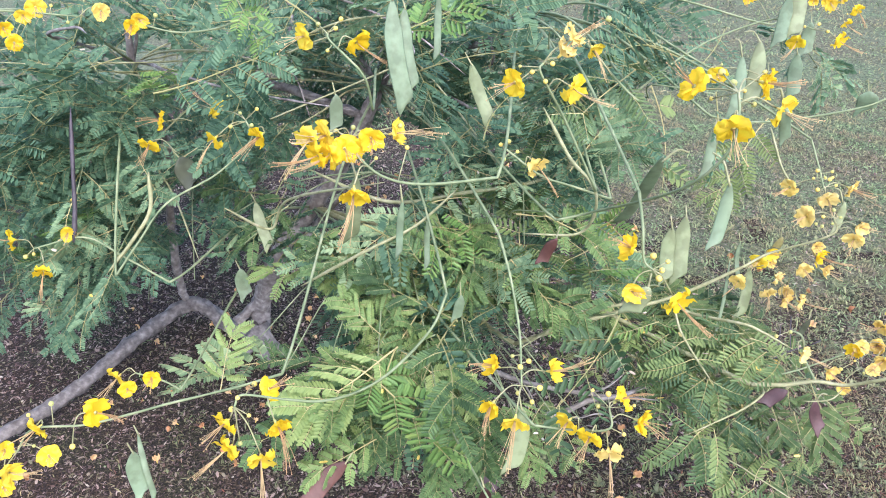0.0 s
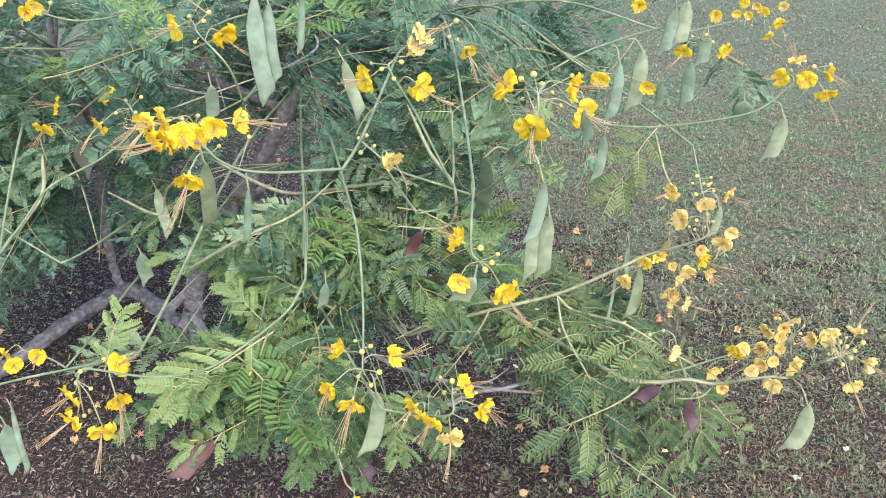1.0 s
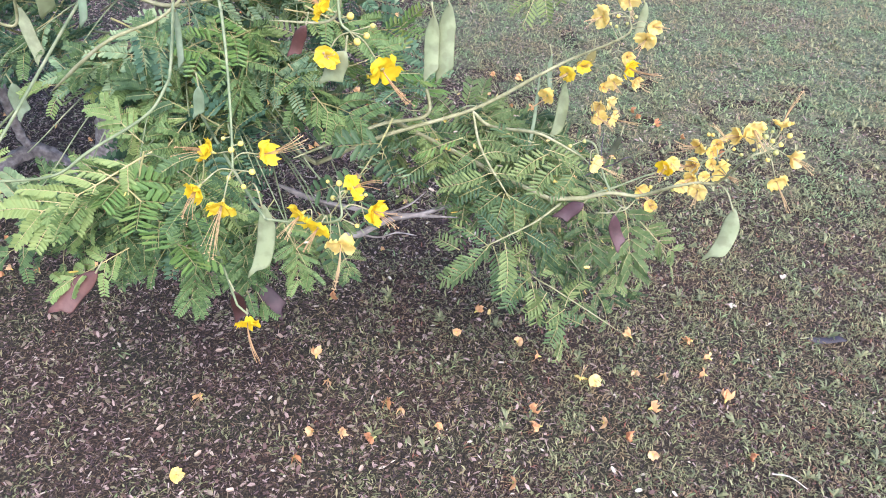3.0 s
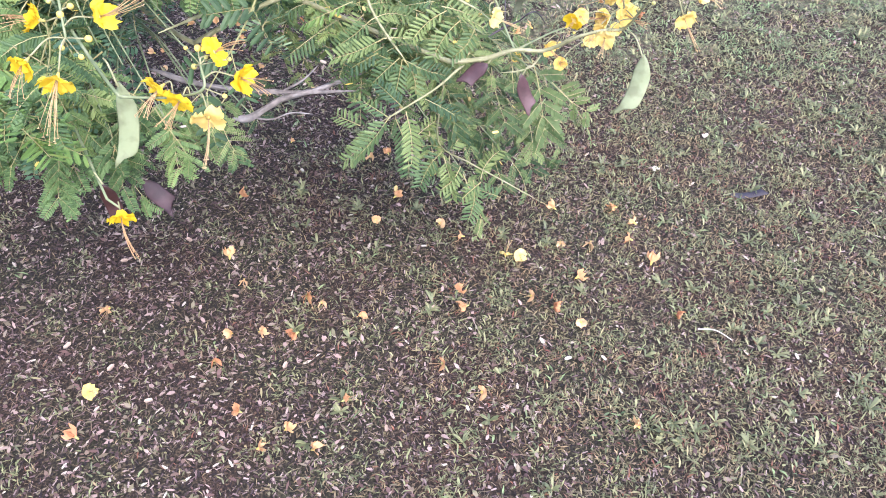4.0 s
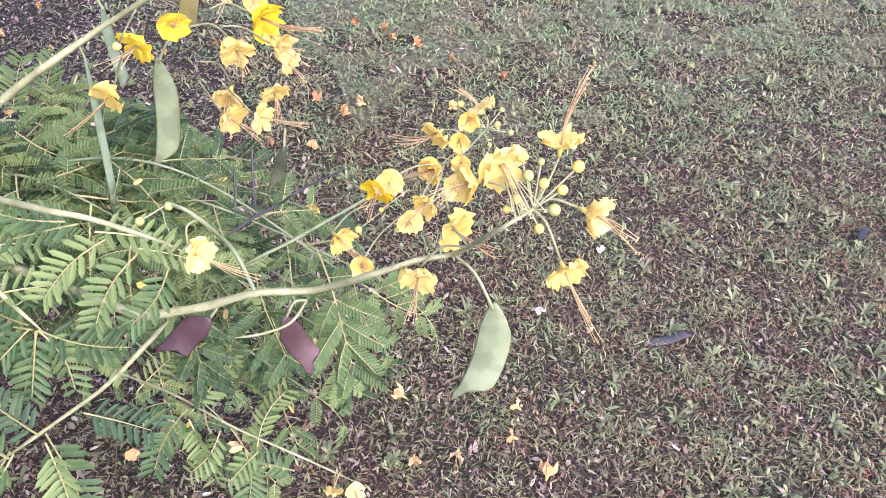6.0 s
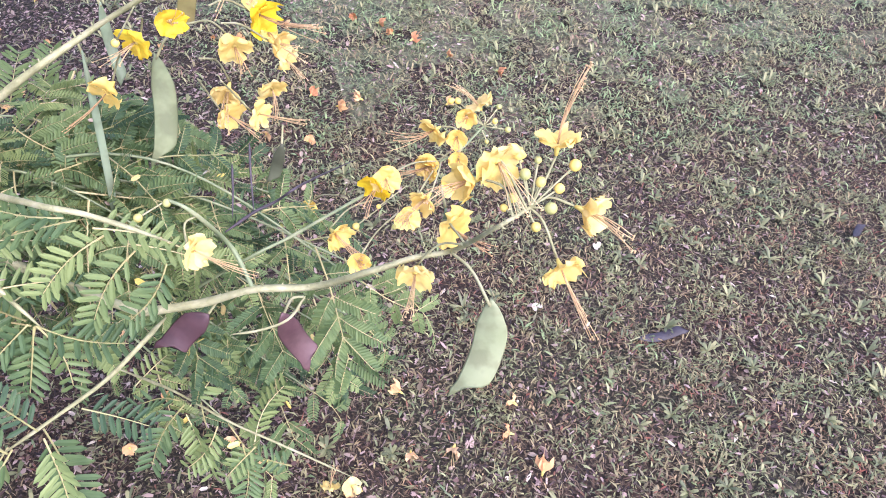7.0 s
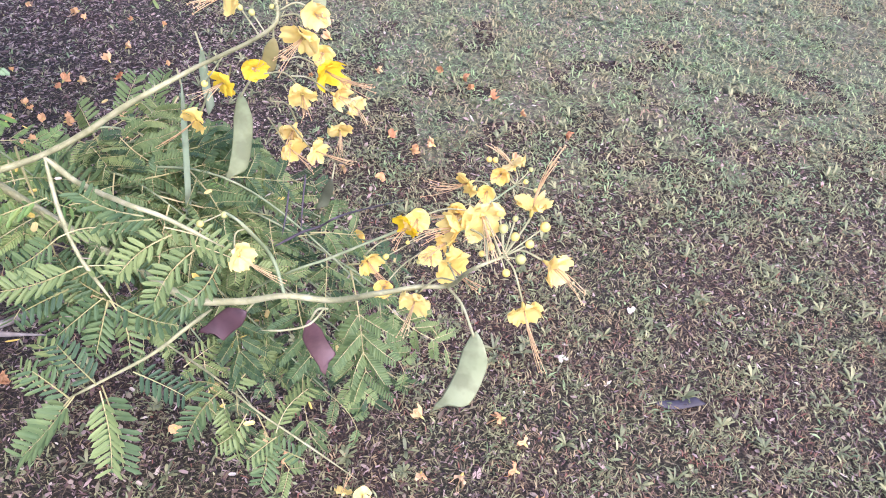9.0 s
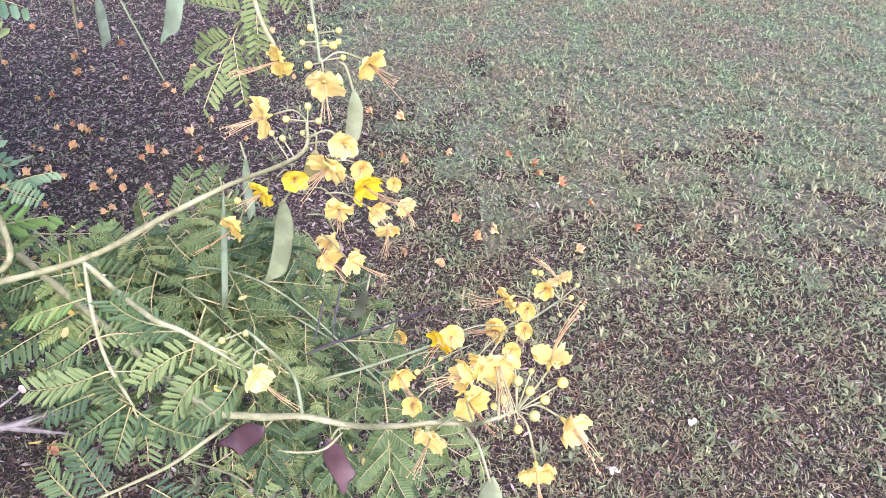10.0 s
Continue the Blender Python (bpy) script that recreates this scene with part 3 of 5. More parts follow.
def petal(verts, faces, seed, turn, open_angle, length, width, crinkle):
    """A clawed, fan-shaped petal, cupped, with a ruffled edge."""
    start, nu, nv = len(verts), 8, 9
    for i in range(nu + 1):
        u = i / nu
        tilt = open_angle * (0.45 + 0.75 * u)
        r, z = length * u * math.sin(tilt), length * u * math.cos(tilt)
        half = width * 0.5 * (0.10 + 0.90 * math.sqrt(max(0.0, 1 - ((u - 0.64) / 0.66) ** 2)) * smooth(u))
        for j in range(nv):
            v = 2 * j / (nv - 1) - 1
            edge = max(u ** 3, abs(v) ** 3 * u)
            wav = crinkle * (0.55 * u * noise.noise(Vector((seed * 3.1 + u * 2.2, v * 2.0, turn * 2))) + 0.55 * edge * noise.noise(Vector((u * 4.0, v * 4.6, seed * 5 + turn * 4))))
            rr = r - length * 0.24 * u * u * v * v + wav * 0.4
            zz = z + wav + length * 0.12 * v * v * u
            x, y = rr, half * (v + 0.06 * u * noise.noise(Vector((v * 5.0, seed, turn))))
            verts.append(Vector((x * math.cos(turn) - y * math.sin(turn), x * math.sin(turn) + y * math.cos(turn), zz)))
    for i in range(nu):
        for j in range(nv - 1):
            a = start + i * nv + j
            faces.append((a, a + 1, a + nv + 1, a + nv))


def flower_mesh(seed, mat, open_angle, length=0.0205, crinkle=0.012, stamens=8, reach=0.046, loose=0.22, petals=5):
    """Five ruffled petals round long curved stamens tipped with anthers, facing +z."""
    r = random.Random(100 + seed)
    verts, faces, slots = [], [], []
    for k in range(petals):
        petal(verts, faces, seed + k * 1.3, 2 * math.pi * k / 5 + r.uniform(-0.25, 0.25), open_angle * r.uniform(0.75, 1.2), length * r.uniform(0.85, 1.1),
              length * r.uniform(1.15, 1.55), crinkle)
    slots += [0] * len(faces)
    lean = Vector((r.uniform(-1, 1), r.uniform(-1, 1), 0)) * 0.25
    for k in range(stamens):
        a, b = r.uniform(0, 6.28), r.uniform(0.01, loose)
        bend = Vector((r.uniform(-1, 1), r.uniform(-1, 1), 0)) * loose * 0.8 + lean
        long = reach * r.uniform(0.7, 1.1)
        line = [Vector((math.cos(a) * b * t, math.sin(a) * b * t, t)) * long + bend * long * t * t for t in (0, 0.25, 0.5, 0.75, 1)]
        tube(line, 0.0005, 0.0003, 3, 0, (verts, faces))
        tip = line[-1]
        tube([tip + Vector((-0.0011, 0, 0)), tip, tip + Vector((0.0011, 0, 0))], 0.0007, 0.0006, 4, 0, (verts, faces))
    slots += [1] * (len(faces) - len(slots))
    tube([Vector((0, 0, -0.004)), Vector((0, 0, 0.0)), Vector((0, 0, 0.004))], 0.0012, 0.0030, 6, 0, (verts, faces))
    slots += [2] * (len(faces) - len(slots))
    me = bpy.data.meshes.new("flower")
    me.from_pydata([tuple(p) for p in verts], [], faces)
    for m in (mat, FILAMENT, BUD):
        me.materials.append(m)
    me.polygons.foreach_set("material_index", slots)
    me.polygons.foreach_set("use_smooth", [True] * len(faces))
    me.update()
    return me


def blossoms(seed, mat):
    """Short-stamened blossoms, wide open to half closed, and ones with long stamens."""
    return ([flower_mesh(seed + k, mat, angle) for k, angle in enumerate((1.25, 1.05, 1.2, 0.9, 1.1, 0.75))],
            [flower_mesh(seed + 6, mat, 1.2, stamens=9, reach=0.062, loose=0.06), flower_mesh(seed + 7, mat, 0.9, stamens=9, reach=0.066, loose=0.16), flower_mesh(seed + 8, mat, 1.0, stamens=9, reach=0.062, loose=0.05)])


BRIGHT, FADED = blossoms(0, PETAL), blossoms(20, PETAL_PALE)
WITHERED = [flower_mesh(10, PETAL_DRY, 0.5, 0.017, 0.013, 2, 0.030, petals=3), flower_mesh(11, PETAL_DRY, 0.8, 0.015, 0.015, 1, 0.026, petals=4), flower_mesh(12, PETAL_DRY, 0.7, 0.016, 0.013, 2, 0.034, petals=2), flower_mesh(13, PETAL_DRY, 0.6, 0.015, 0.013, 0, 0.03, petals=4), flower_mesh(14, PETAL_DRY, 0.4, 0.018, 0.012, 1, 0.036, petals=3)]
verts, faces = [], []
line = [Vector((0, 0, z)) for z in (-0.0046, -0.0040, -0.0024, 0.0, 0.0024, 0.0040, 0.0046)]
tube(line, 1, 1, 8, 0, (verts, faces))
for i, r in enumerate((0.0006, 0.0024, 0.0040, 0.0047, 0.0042, 0.0027, 0.0008)):
    for k in range(8):
        p = verts[i * 8 + k]
        p.x, p.y = p.x * r, p.y * r
BUD_MESH = bpy.data.meshes.new("bud")
BUD_MESH.from_pydata([tuple(p) for p in verts], [], faces)
BUD_MESH.materials.append(BUD)
BUD_MESH.polygons.foreach_set("use_smooth", [True] * len(faces))


# where the younger stems leave the wood
HUBS = [Vector(p) for p in ((-0.10, 1.95, 0.89), (0.24, 1.95, 1.07), (-0.65, 1.86, 0.97), (-0.32, 2.00, 1.10), (-0.30, 1.97, 0.54), (-0.45, 2.02, 0.29))]


def cluster(axis, flowers, buds, thick=0.0020, rooted=True):
    """A flower head: its stalk, and thin pedicels to each blossom and bud."""
    line = curve(axis, 12)
    if rooted:
        a = Vector(axis[0])
        hub = min(HUBS, key=lambda q: (q - a).length + max(0, q.z - a.z))
        tail = curve([hub, hub.lerp(a, 0.5) + Vector((0, 0, 0.05)), a, Vector(axis[1])], 8)[:-8]
        on_shrub(part("stem", tube(tail, thick * 1.6, thick, 7, 0.12), GREEN_STEM if thick > 0.003 else TWIG_GREEN))
    geo = tube(line, thick, 0.0014, 7, 0.28)
    if thick > 0.003:
        for a, b in zip(line[::2], line[1::2]):
            out = Vector((pick.uniform(-1, 1), pick.uniform(-1, 1), pick.uniform(-0.3, 1))).cross(b - a).normalized()
            tube([a + out * 0.0012, a + out * 0.0036, a + out * 0.0050 + (b - a).normalized() * 0.0008], 0.0011, 0.0003, 4, 0, geo)
    tip = line[-1]
    near = [p for p in line if (p - tip).length < 0.09]
    head = on_shrub(part("flower_head", geo, GREEN_STEM if thick > 0.003 else TWIG_GREEN, None, "open yellow flower head with round buds on a green stalk"))
    made = []
    for x, y, z, dx, dy, dz, long in flowers:
        p, d = Vector((x, y, z)), Vector((dx, dy, dz))
        root = min(near, key=lambda q: (q - p - (tip - p) * 0.25).length)
        if (root - p).length > 0.10:
            root = p + (root - p).normalized() * 0.07
        back = p - d * 0.004
        part("pedicel", tube(curve([root, root.lerp(back, 0.55) + Vector((0, 0, 0.006)) - d * 0.006, back], 4), 0.0009, 0.0010, 5, 0), GREEN_STEM, head)
        short, far_reaching = FADED if axis[-1][0] > 0.68 and axis[-1][2] < 0.95 and pick.random() < 0.9 or pick.random() < 0.08 else BRIGHT
        made.append((pick.choice(far_reaching if long == 1 else short[3:] if long else short), aim(p, d, pick.uniform(0, 6.28), pick.uniform(0.72, 0.88) if long == 2 else pick.uniform(0.86, 1.04))))
    for b in buds:
        p = Vector(b)
        root = min(near, key=lambda q: (q - p).length)
        if (root - p).length > 0.07:
            root = p + (root - p).normalized() * 0.045
        part("bud_stalk", tube(curve([root, p], 3), 0.0007, 0.0009, 4, 0), GREEN_STEM, head)
        share("bud", BUD_MESH, head, aim(p, (p - root) if (p - root).length > 0.002 else (0, 0, 1), 0, pick.uniform(0.5, 0.95)))
    for me, m in made:
        share("flower", me, head, m)
    return head


def pod(top, bottom, width, facing, mat, bend=0.0, stalk=None):
    """A flat seed pod hanging from top to bottom, its broad side to the facing direction, with faint swellings over the seeds."""
    a, b = Vector(top), Vector(bottom)
    way = b - a
    long = way.length
    way.normalize()
    face = Vector(facing)
    face = (face - way * face.dot(way)).normalized()
    side = way.cross(face)
    verts, faces = [], []
    n = 14
    for i in range(n + 1):
        f = i / n
        half = width * 0.5 * (min(1, f / 0.30) ** 0.6) * (min(1, (1 - f) / 0.06 + 0.30) ** 0.6)
        half = max(half, 0.0008)
        mid = a + way * long * f + side * bend * long * 0.5 * (4 * f * (1 - f)) + side * width * 0.28 * max(0, (f - 0.9) / 0.1)
        fat = 0.0009 + 0.0005 * abs(math.sin(f * math.pi * 7)) * math.sin(f * math.pi)
        curl = 0.006 * math.sin(f * 3.1 + long * 40)
        for s, t in ((-1, 0), (-0.9, 0.8), (0, 1), (0.9, 0.8), (1, 0), (0.9, -0.8), (0, -1), (-0.9, -0.8)):
            verts.append(mid + side * half * s + face * (fat * t + curl) + way * width * 0.30 * s * max(0, (f - 0.75) / 0.25))
    for i in range(n):
        for k in range(8):
            p, q = i * 8 + k, i * 8 + (k + 1) % 8
            faces.append((p, q, q + 8, p + 8))
    faces += [tuple(reversed(range(8))), tuple(n * 8 + k for k in range(8))]
    slots = [0] * len(faces)
    if stalk:
        s = Vector(stalk)
        tube(curve([s, s.lerp(a, 0.5) + Vector((0, 0, 0.008)), a + way * 0.004], 5), 0.0012, 0.0014, 6, 0, (verts, faces))
    else:
        tube(curve([a - way * 0.018 + side * 0.004, a + way * 0.004], 4), 0.0010, 0.0014, 6, 0, (verts, faces))
    slots += [1] * (len(faces) - len(slots))
    colour = {GREEN_POD: "green flat seed pod", PALE_POD: "pale green flat seed pod", RED_POD: "red-brown ripe seed pod", PURPLE_POD: "dull purple ripe seed pod",
              DARK_POD: "dark dull seed pod", DRY_POD: "olive seed pod", DARK_FALLEN: "blackish seed pod"}[mat]
    return on_shrub(part("seed_pod", (verts, faces), [mat, GREEN_STEM], None, colour, slots=slots))


# upper flower heads
cluster([(-0.034, 1.209, 1.120), (-0.042, 1.187, 1.179), (-0.087, 1.211, 1.218), (-0.093, 1.218, 1.228)],
        [(-0.126, 1.236, 1.220, -0.81, -0.58, -0.14, 0), (-0.055, 1.212, 1.220, 0.66, -0.64, -0.40, 1)],
        [(-0.074, 1.228, 1.245), (-0.109, 1.244, 1.233), (-0.092, 1.205, 1.208), (-0.081, 1.221, 1.234)])
cluster([(0.285, 1.133, 1.033), (0.229, 1.132, 1.145), (0.194, 1.123, 1.207), (0.197, 1.130, 1.218)],
        [(0.164, 1.123, 1.195, -0.82, -0.55, -0.12, 0), (0.218, 1.135, 1.226, 0.68, -0.03, 0.73, 0), (0.233, 1.114, 1.192, 0.65, -0.67, -0.36, 1), (0.234, 1.147, 1.245, 0.70, -0.05, 0.71, 0)],
        [(0.168, 1.134, 1.212), (0.200, 1.117, 1.198), (0.183, 1.124, 1.208), (0.280, 1.161, 1.266), (0.209, 1.130, 1.217)])
cluster([(0.374, 1.301, 1.098), (0.341, 1.317, 1.124), (0.274, 1.359, 1.191)],
        [(0.296, 1.347, 1.173, 0.49, -0.73, -0.48, 1)],
        [(0.282, 1.354, 1.184), (0.270, 1.356, 1.187)])
cluster([(-0.455, 1.174, 0.849), (-0.420, 1.202, 0.894), (-0.376, 1.235, 0.947), (-0.294, 1.262, 0.989), (-0.241, 1.291, 1.035), (-0.250, 1.308, 1.062)],
        [(-0.421, 1.402, 1.019, -0.88, -0.32, 0.35, 0), (-0.442, 1.376, 0.989, -0.23, -0.79, -0.56, 0), (-0.310, 1.364, 1.057, -0.82, -0.20, 0.53, 1), (-0.297, 1.293, 1.038, -0.55, -0.73, -0.41, 1), (-0.220, 1.288, 1.047, -0.62, -0.70, -0.34, 1)],
        [(-0.230, 1.309, 1.080), (-0.274, 1.302, 1.053), (-0.350, 1.369, 1.066), (-0.238, 1.295, 1.058), (-0.259, 1.314, 1.071)])
cluster([(0.139, 1.036, 1.101), (0.051, 0.986, 1.116), (-0.001, 0.990, 1.124), (-0.036, 1.006, 1.149), (-0.040, 1.015, 1.163)],
        [(-0.059, 0.980, 1.182, -0.79, -0.60, -0.15, 0), (-0.056, 0.969, 1.163, -0.66, -0.69, -0.30, 1), (-0.042, 0.972, 1.169, 0.36, -0.93, -0.00, 2), (-0.016, 1.014, 1.164, 0.32, -0.95, -0.01, 2), (0.009, 1.017, 1.167, 0.93, -0.24, 0.29, 1), (-0.029, 0.942, 1.132, 0.05, -0.81, -0.58, 1), (-0.078, 0.978, 1.179, -0.58, -0.72, -0.38, 1), (-0.069, 0.968, 1.162, -0.77, -0.62, -0.18, 1), (-0.039, 1.007, 1.153, 0.35, -0.94, 0.00, 2)],
        [(-0.037, 1.021, 1.173), (-0.057, 1.019, 1.169), (-0.049, 0.963, 1.155), (-0.009, 1.002, 1.142), (-0.021, 1.019, 1.170), (0.028, 1.009, 1.153), (-0.029, 1.013, 1.160), (0.019, 1.023, 1.175)])
cluster([(0.235, 1.144, 0.978), (0.286, 1.125, 1.004), (0.330, 0.928, 1.141), (0.360, 0.883, 1.207), (0.371, 0.903, 1.240), (0.371, 0.916, 1.260)],
        [(0.342, 0.961, 1.248, -0.78, -0.10, 0.62, 0), (0.409, 0.958, 1.256, 0.84, -0.53, -0.09, 0), (0.420, 0.924, 1.239, 0.73, -0.64, -0.26, 0), (0.366, 0.898, 1.231, -0.10, -0.81, -0.58, 0)],
        [(0.370, 0.971, 1.262), (0.356, 0.968, 1.257), (0.401, 0.945, 1.236), (0.359, 0.956, 1.238), (0.391, 0.953, 1.248), (0.379, 0.957, 1.255), (0.412, 0.963, 1.265)])
cluster([(0.491, 1.499, 1.114), (0.523, 1.489, 1.098), (0.535, 1.487, 1.094)],
        [(0.546, 1.482, 1.085, -0.19, -0.98, -0.07, 2), (0.632, 1.477, 1.078, -0.25, -0.96, -0.07, 2)],
        [(0.553, 1.490, 1.099), (0.534, 1.476, 1.076)])
cluster([(0.358, 1.394, 1.056), (0.481, 1.496, 1.109), (0.589, 1.603, 1.121), (0.686, 1.619, 1.145), (0.753, 1.609, 1.129)],
        [(0.723, 1.598, 1.111, -0.44, -0.73, -0.53, 1), (0.788, 1.581, 1.119, 0.56, -0.71, -0.42, 1), (0.632, 1.641, 1.182, -0.22, -0.96, -0.16, 2), (0.774, 1.616, 1.177, -0.31, -0.94, -0.16, 2)],
        [(0.736, 1.611, 1.133), (0.763, 1.614, 1.137), (0.770, 1.588, 1.131)])
cluster([(0.791, 1.896, 1.058), (1.050, 2.320, 0.979), (1.137, 2.336, 1.002), (1.168, 2.341, 1.010)],
        [(1.106, 2.335, 1.001, -0.35, -0.92, -0.17, 2), (1.127, 2.350, 1.025, -0.35, -0.92, -0.18, 2), (1.189, 2.324, 0.984, 0.44, -0.74, -0.50, 1), (1.158, 2.305, 0.953, 0.38, -0.76, -0.53, 1), (1.203, 2.350, 1.025, -0.38, -0.91, -0.18, 2), (1.072, 2.336, 1.004, -0.33, -0.93, -0.17, 2), (1.147, 2.340, 1.010, -0.36, -0.92, -0.17, 2), (1.092, 2.351, 1.028, -0.34, -0.92, -0.18, 2)],
        [(1.114, 2.318, 0.974), (1.165, 2.317, 0.972), (1.082, 2.323, 0.983)])
cluster([(0.516, 1.387, 1.044), (0.561, 1.383, 1.037), (0.656, 1.458, 1.007), (0.760, 1.441, 1.033), (0.836, 1.454, 1.052), (0.890, 1.478, 1.091), (0.915, 1.493, 1.114)],
        [(0.873, 1.485, 1.102, -0.89, -0.44, -0.09, 1), (0.895, 1.435, 1.118, -0.43, -0.90, -0.11, 2), (0.946, 1.483, 1.115, 0.85, -0.53, -0.05, 0), (0.941, 1.454, 1.090, 0.18, -0.79, -0.59, 1), (0.897, 1.491, 1.128, -0.53, 0.09, 0.84, 0)],
        [(0.926, 1.488, 1.123), (0.910, 1.493, 1.131), (0.889, 1.492, 1.113), (0.956, 1.491, 1.127)])
# hanging heads beside the lawn
cluster([(0.737, 1.471, 0.967), (0.743, 1.450, 0.943), (0.749, 1.428, 0.919), (0.753, 1.410, 0.898)],
        [(0.711, 1.447, 0.882, -0.79, -0.60, -0.12, 1), (0.757, 1.400, 0.887, 0.10, -0.89, -0.45, 0), (0.796, 1.410, 0.901, 0.70, -0.69, -0.18, 1)],
        [(0.770, 1.430, 0.922), (0.775, 1.413, 0.903), (0.744, 1.432, 0.923), (0.742, 1.409, 0.896), (0.765, 1.421, 0.911), (0.736, 1.423, 0.912), (0.757, 1.423, 0.913), (0.770, 1.423, 0.914)])
cluster([(0.209, 1.355, 0.574), (0.340, 1.334, 0.650), (0.497, 1.349, 0.696), (0.604, 1.340, 0.767), (0.659, 1.357, 0.790), (0.741, 1.319, 0.855), (0.748, 1.339, 0.878)],
        [(0.710, 1.356, 0.872, -0.85, -0.53, -0.01, 0), (0.773, 1.302, 0.859, -0.59, -0.76, -0.28, 0), (0.781, 1.315, 0.874, 0.11, -0.98, 0.19, 2), (0.708, 1.453, 0.732, 0.19, -0.95, 0.23, 2), (0.680, 1.426, 0.732, -0.71, -0.68, -0.18, 0), (0.645, 1.414, 0.692, -0.61, -0.75, -0.25, 1), (0.786, 1.428, 0.744, 0.70, -0.69, -0.16, 1), (0.762, 1.412, 0.725, 0.06, -0.90, -0.42, 0)]
        + [(0.751, 1.430, 0.668, -0.40, -0.84, -0.36, 0), (0.771, 1.410, 0.646, 0.81, -0.58, -0.02, 1), (0.796, 1.410, 0.724, 0.76, -0.64, -0.09, 0), (0.814, 1.658, 0.579, 0.03, -0.97, 0.24, 2), (0.827, 1.634, 0.552, 0.67, -0.72, -0.18, 0), (0.805, 1.613, 0.527, 0.21, -0.89, -0.40, 0), (0.786, 1.441, 0.758, 0.08, -0.97, 0.22, 2), (0.742, 1.413, 0.648, 0.68, -0.71, -0.18, 0)],
        [(0.748, 1.348, 0.888), (0.729, 1.340, 0.879), (0.726, 1.329, 0.866), (0.758, 1.338, 0.879), (0.671, 1.348, 0.780), (0.744, 1.332, 0.870), (0.716, 1.332, 0.869)], 0.0044)
# long low stem with the nearest head
cluster([(0.637, 1.243, 0.577), (0.692, 1.232, 0.586), (0.737, 1.216, 0.610), (0.784, 1.203, 0.614), (0.827, 1.172, 0.656), (0.865, 1.169, 0.666), (0.897, 1.164, 0.672), (0.900, 1.103, 0.759), (0.926, 1.106, 0.770)],
        [(0.950, 1.128, 0.797, 0.12, 0.37, 0.92, 1), (0.963, 1.103, 0.763, 0.59, -0.80, 0.10, 0), (0.942, 1.080, 0.737, -0.00, -0.97, -0.25, 1), (0.865, 1.161, 0.660, -0.37, -0.88, -0.30, 0), (0.895, 1.130, 0.781, -0.99, -0.14, 0.10, 0), (0.910, 1.137, 0.791, 0.20, -0.96, -0.20, 0), (0.896, 1.181, 0.686, 0.47, -0.88, -0.04, 0)],
        [(0.925, 1.134, 0.794), (0.909, 1.111, 0.769), (0.927, 1.095, 0.762), (0.960, 1.117, 0.791), (0.936, 1.116, 0.782), (0.914, 1.123, 0.781), (0.939, 1.101, 0.771), (0.927, 1.123, 0.785), (0.916, 1.114, 0.774), (0.937, 1.127, 0.792), (0.947, 1.109, 0.780)], 0.0042)
cluster([(0.644, 1.390, 0.408), (0.730, 1.344, 0.506), (0.781, 1.347, 0.525), (0.844, 1.353, 0.551), (0.920, 1.401, 0.536), (0.980, 1.399, 0.555), (1.037, 1.450, 0.546)],
        [(0.989, 1.413, 0.570, -0.35, -0.88, 0.32, 2), (0.970, 1.426, 0.575, -0.89, -0.44, -0.13, 1), (1.037, 1.467, 0.561, -0.43, 0.43, 0.79, 0), (0.960, 1.398, 0.548, -0.92, -0.38, -0.08, 0), (0.884, 1.359, 0.570, -0.74, -0.63, -0.23, 0), (0.971, 1.377, 0.533, -0.33, -0.86, 0.38, 2), (0.932, 1.334, 0.564, -0.78, -0.59, -0.21, 0), (0.907, 1.324, 0.547, -0.26, -0.86, 0.44, 2)]
        + [(0.827, 1.338, 0.533, 0.49, -0.87, -0.04, 0), (0.827, 1.537, 0.379, -0.10, -0.91, 0.41, 2), (0.848, 1.307, 0.514, -0.17, -0.85, 0.50, 2), (0.986, 1.395, 0.553, -0.35, -0.87, 0.35, 2), (0.951, 1.401, 0.547, -0.30, -0.89, 0.36, 2), (0.893, 1.361, 0.574, -0.23, -0.90, 0.38, 2), (1.020, 1.466, 0.554, -0.36, -0.89, 0.28, 2)],
        [(1.005, 1.484, 0.564), (1.064, 1.438, 0.545), (1.059, 1.461, 0.563), (0.852, 1.334, 0.538), (0.891, 1.321, 0.540), (1.037, 1.435, 0.534), (0.879, 1.342, 0.553), (1.013, 1.481, 0.565), (1.051, 1.450, 0.551)])
cluster([(0.737, 1.216, 0.610), (0.725, 1.249, 0.634), (0.702, 1.240, 0.691), (0.686, 1.252, 0.696)],
        [(0.696, 1.219, 0.672, 0.61, -0.79, 0.02, 1)],
        [(0.661, 1.249, 0.685), (0.685, 1.251, 0.694)], 0.0022, False)
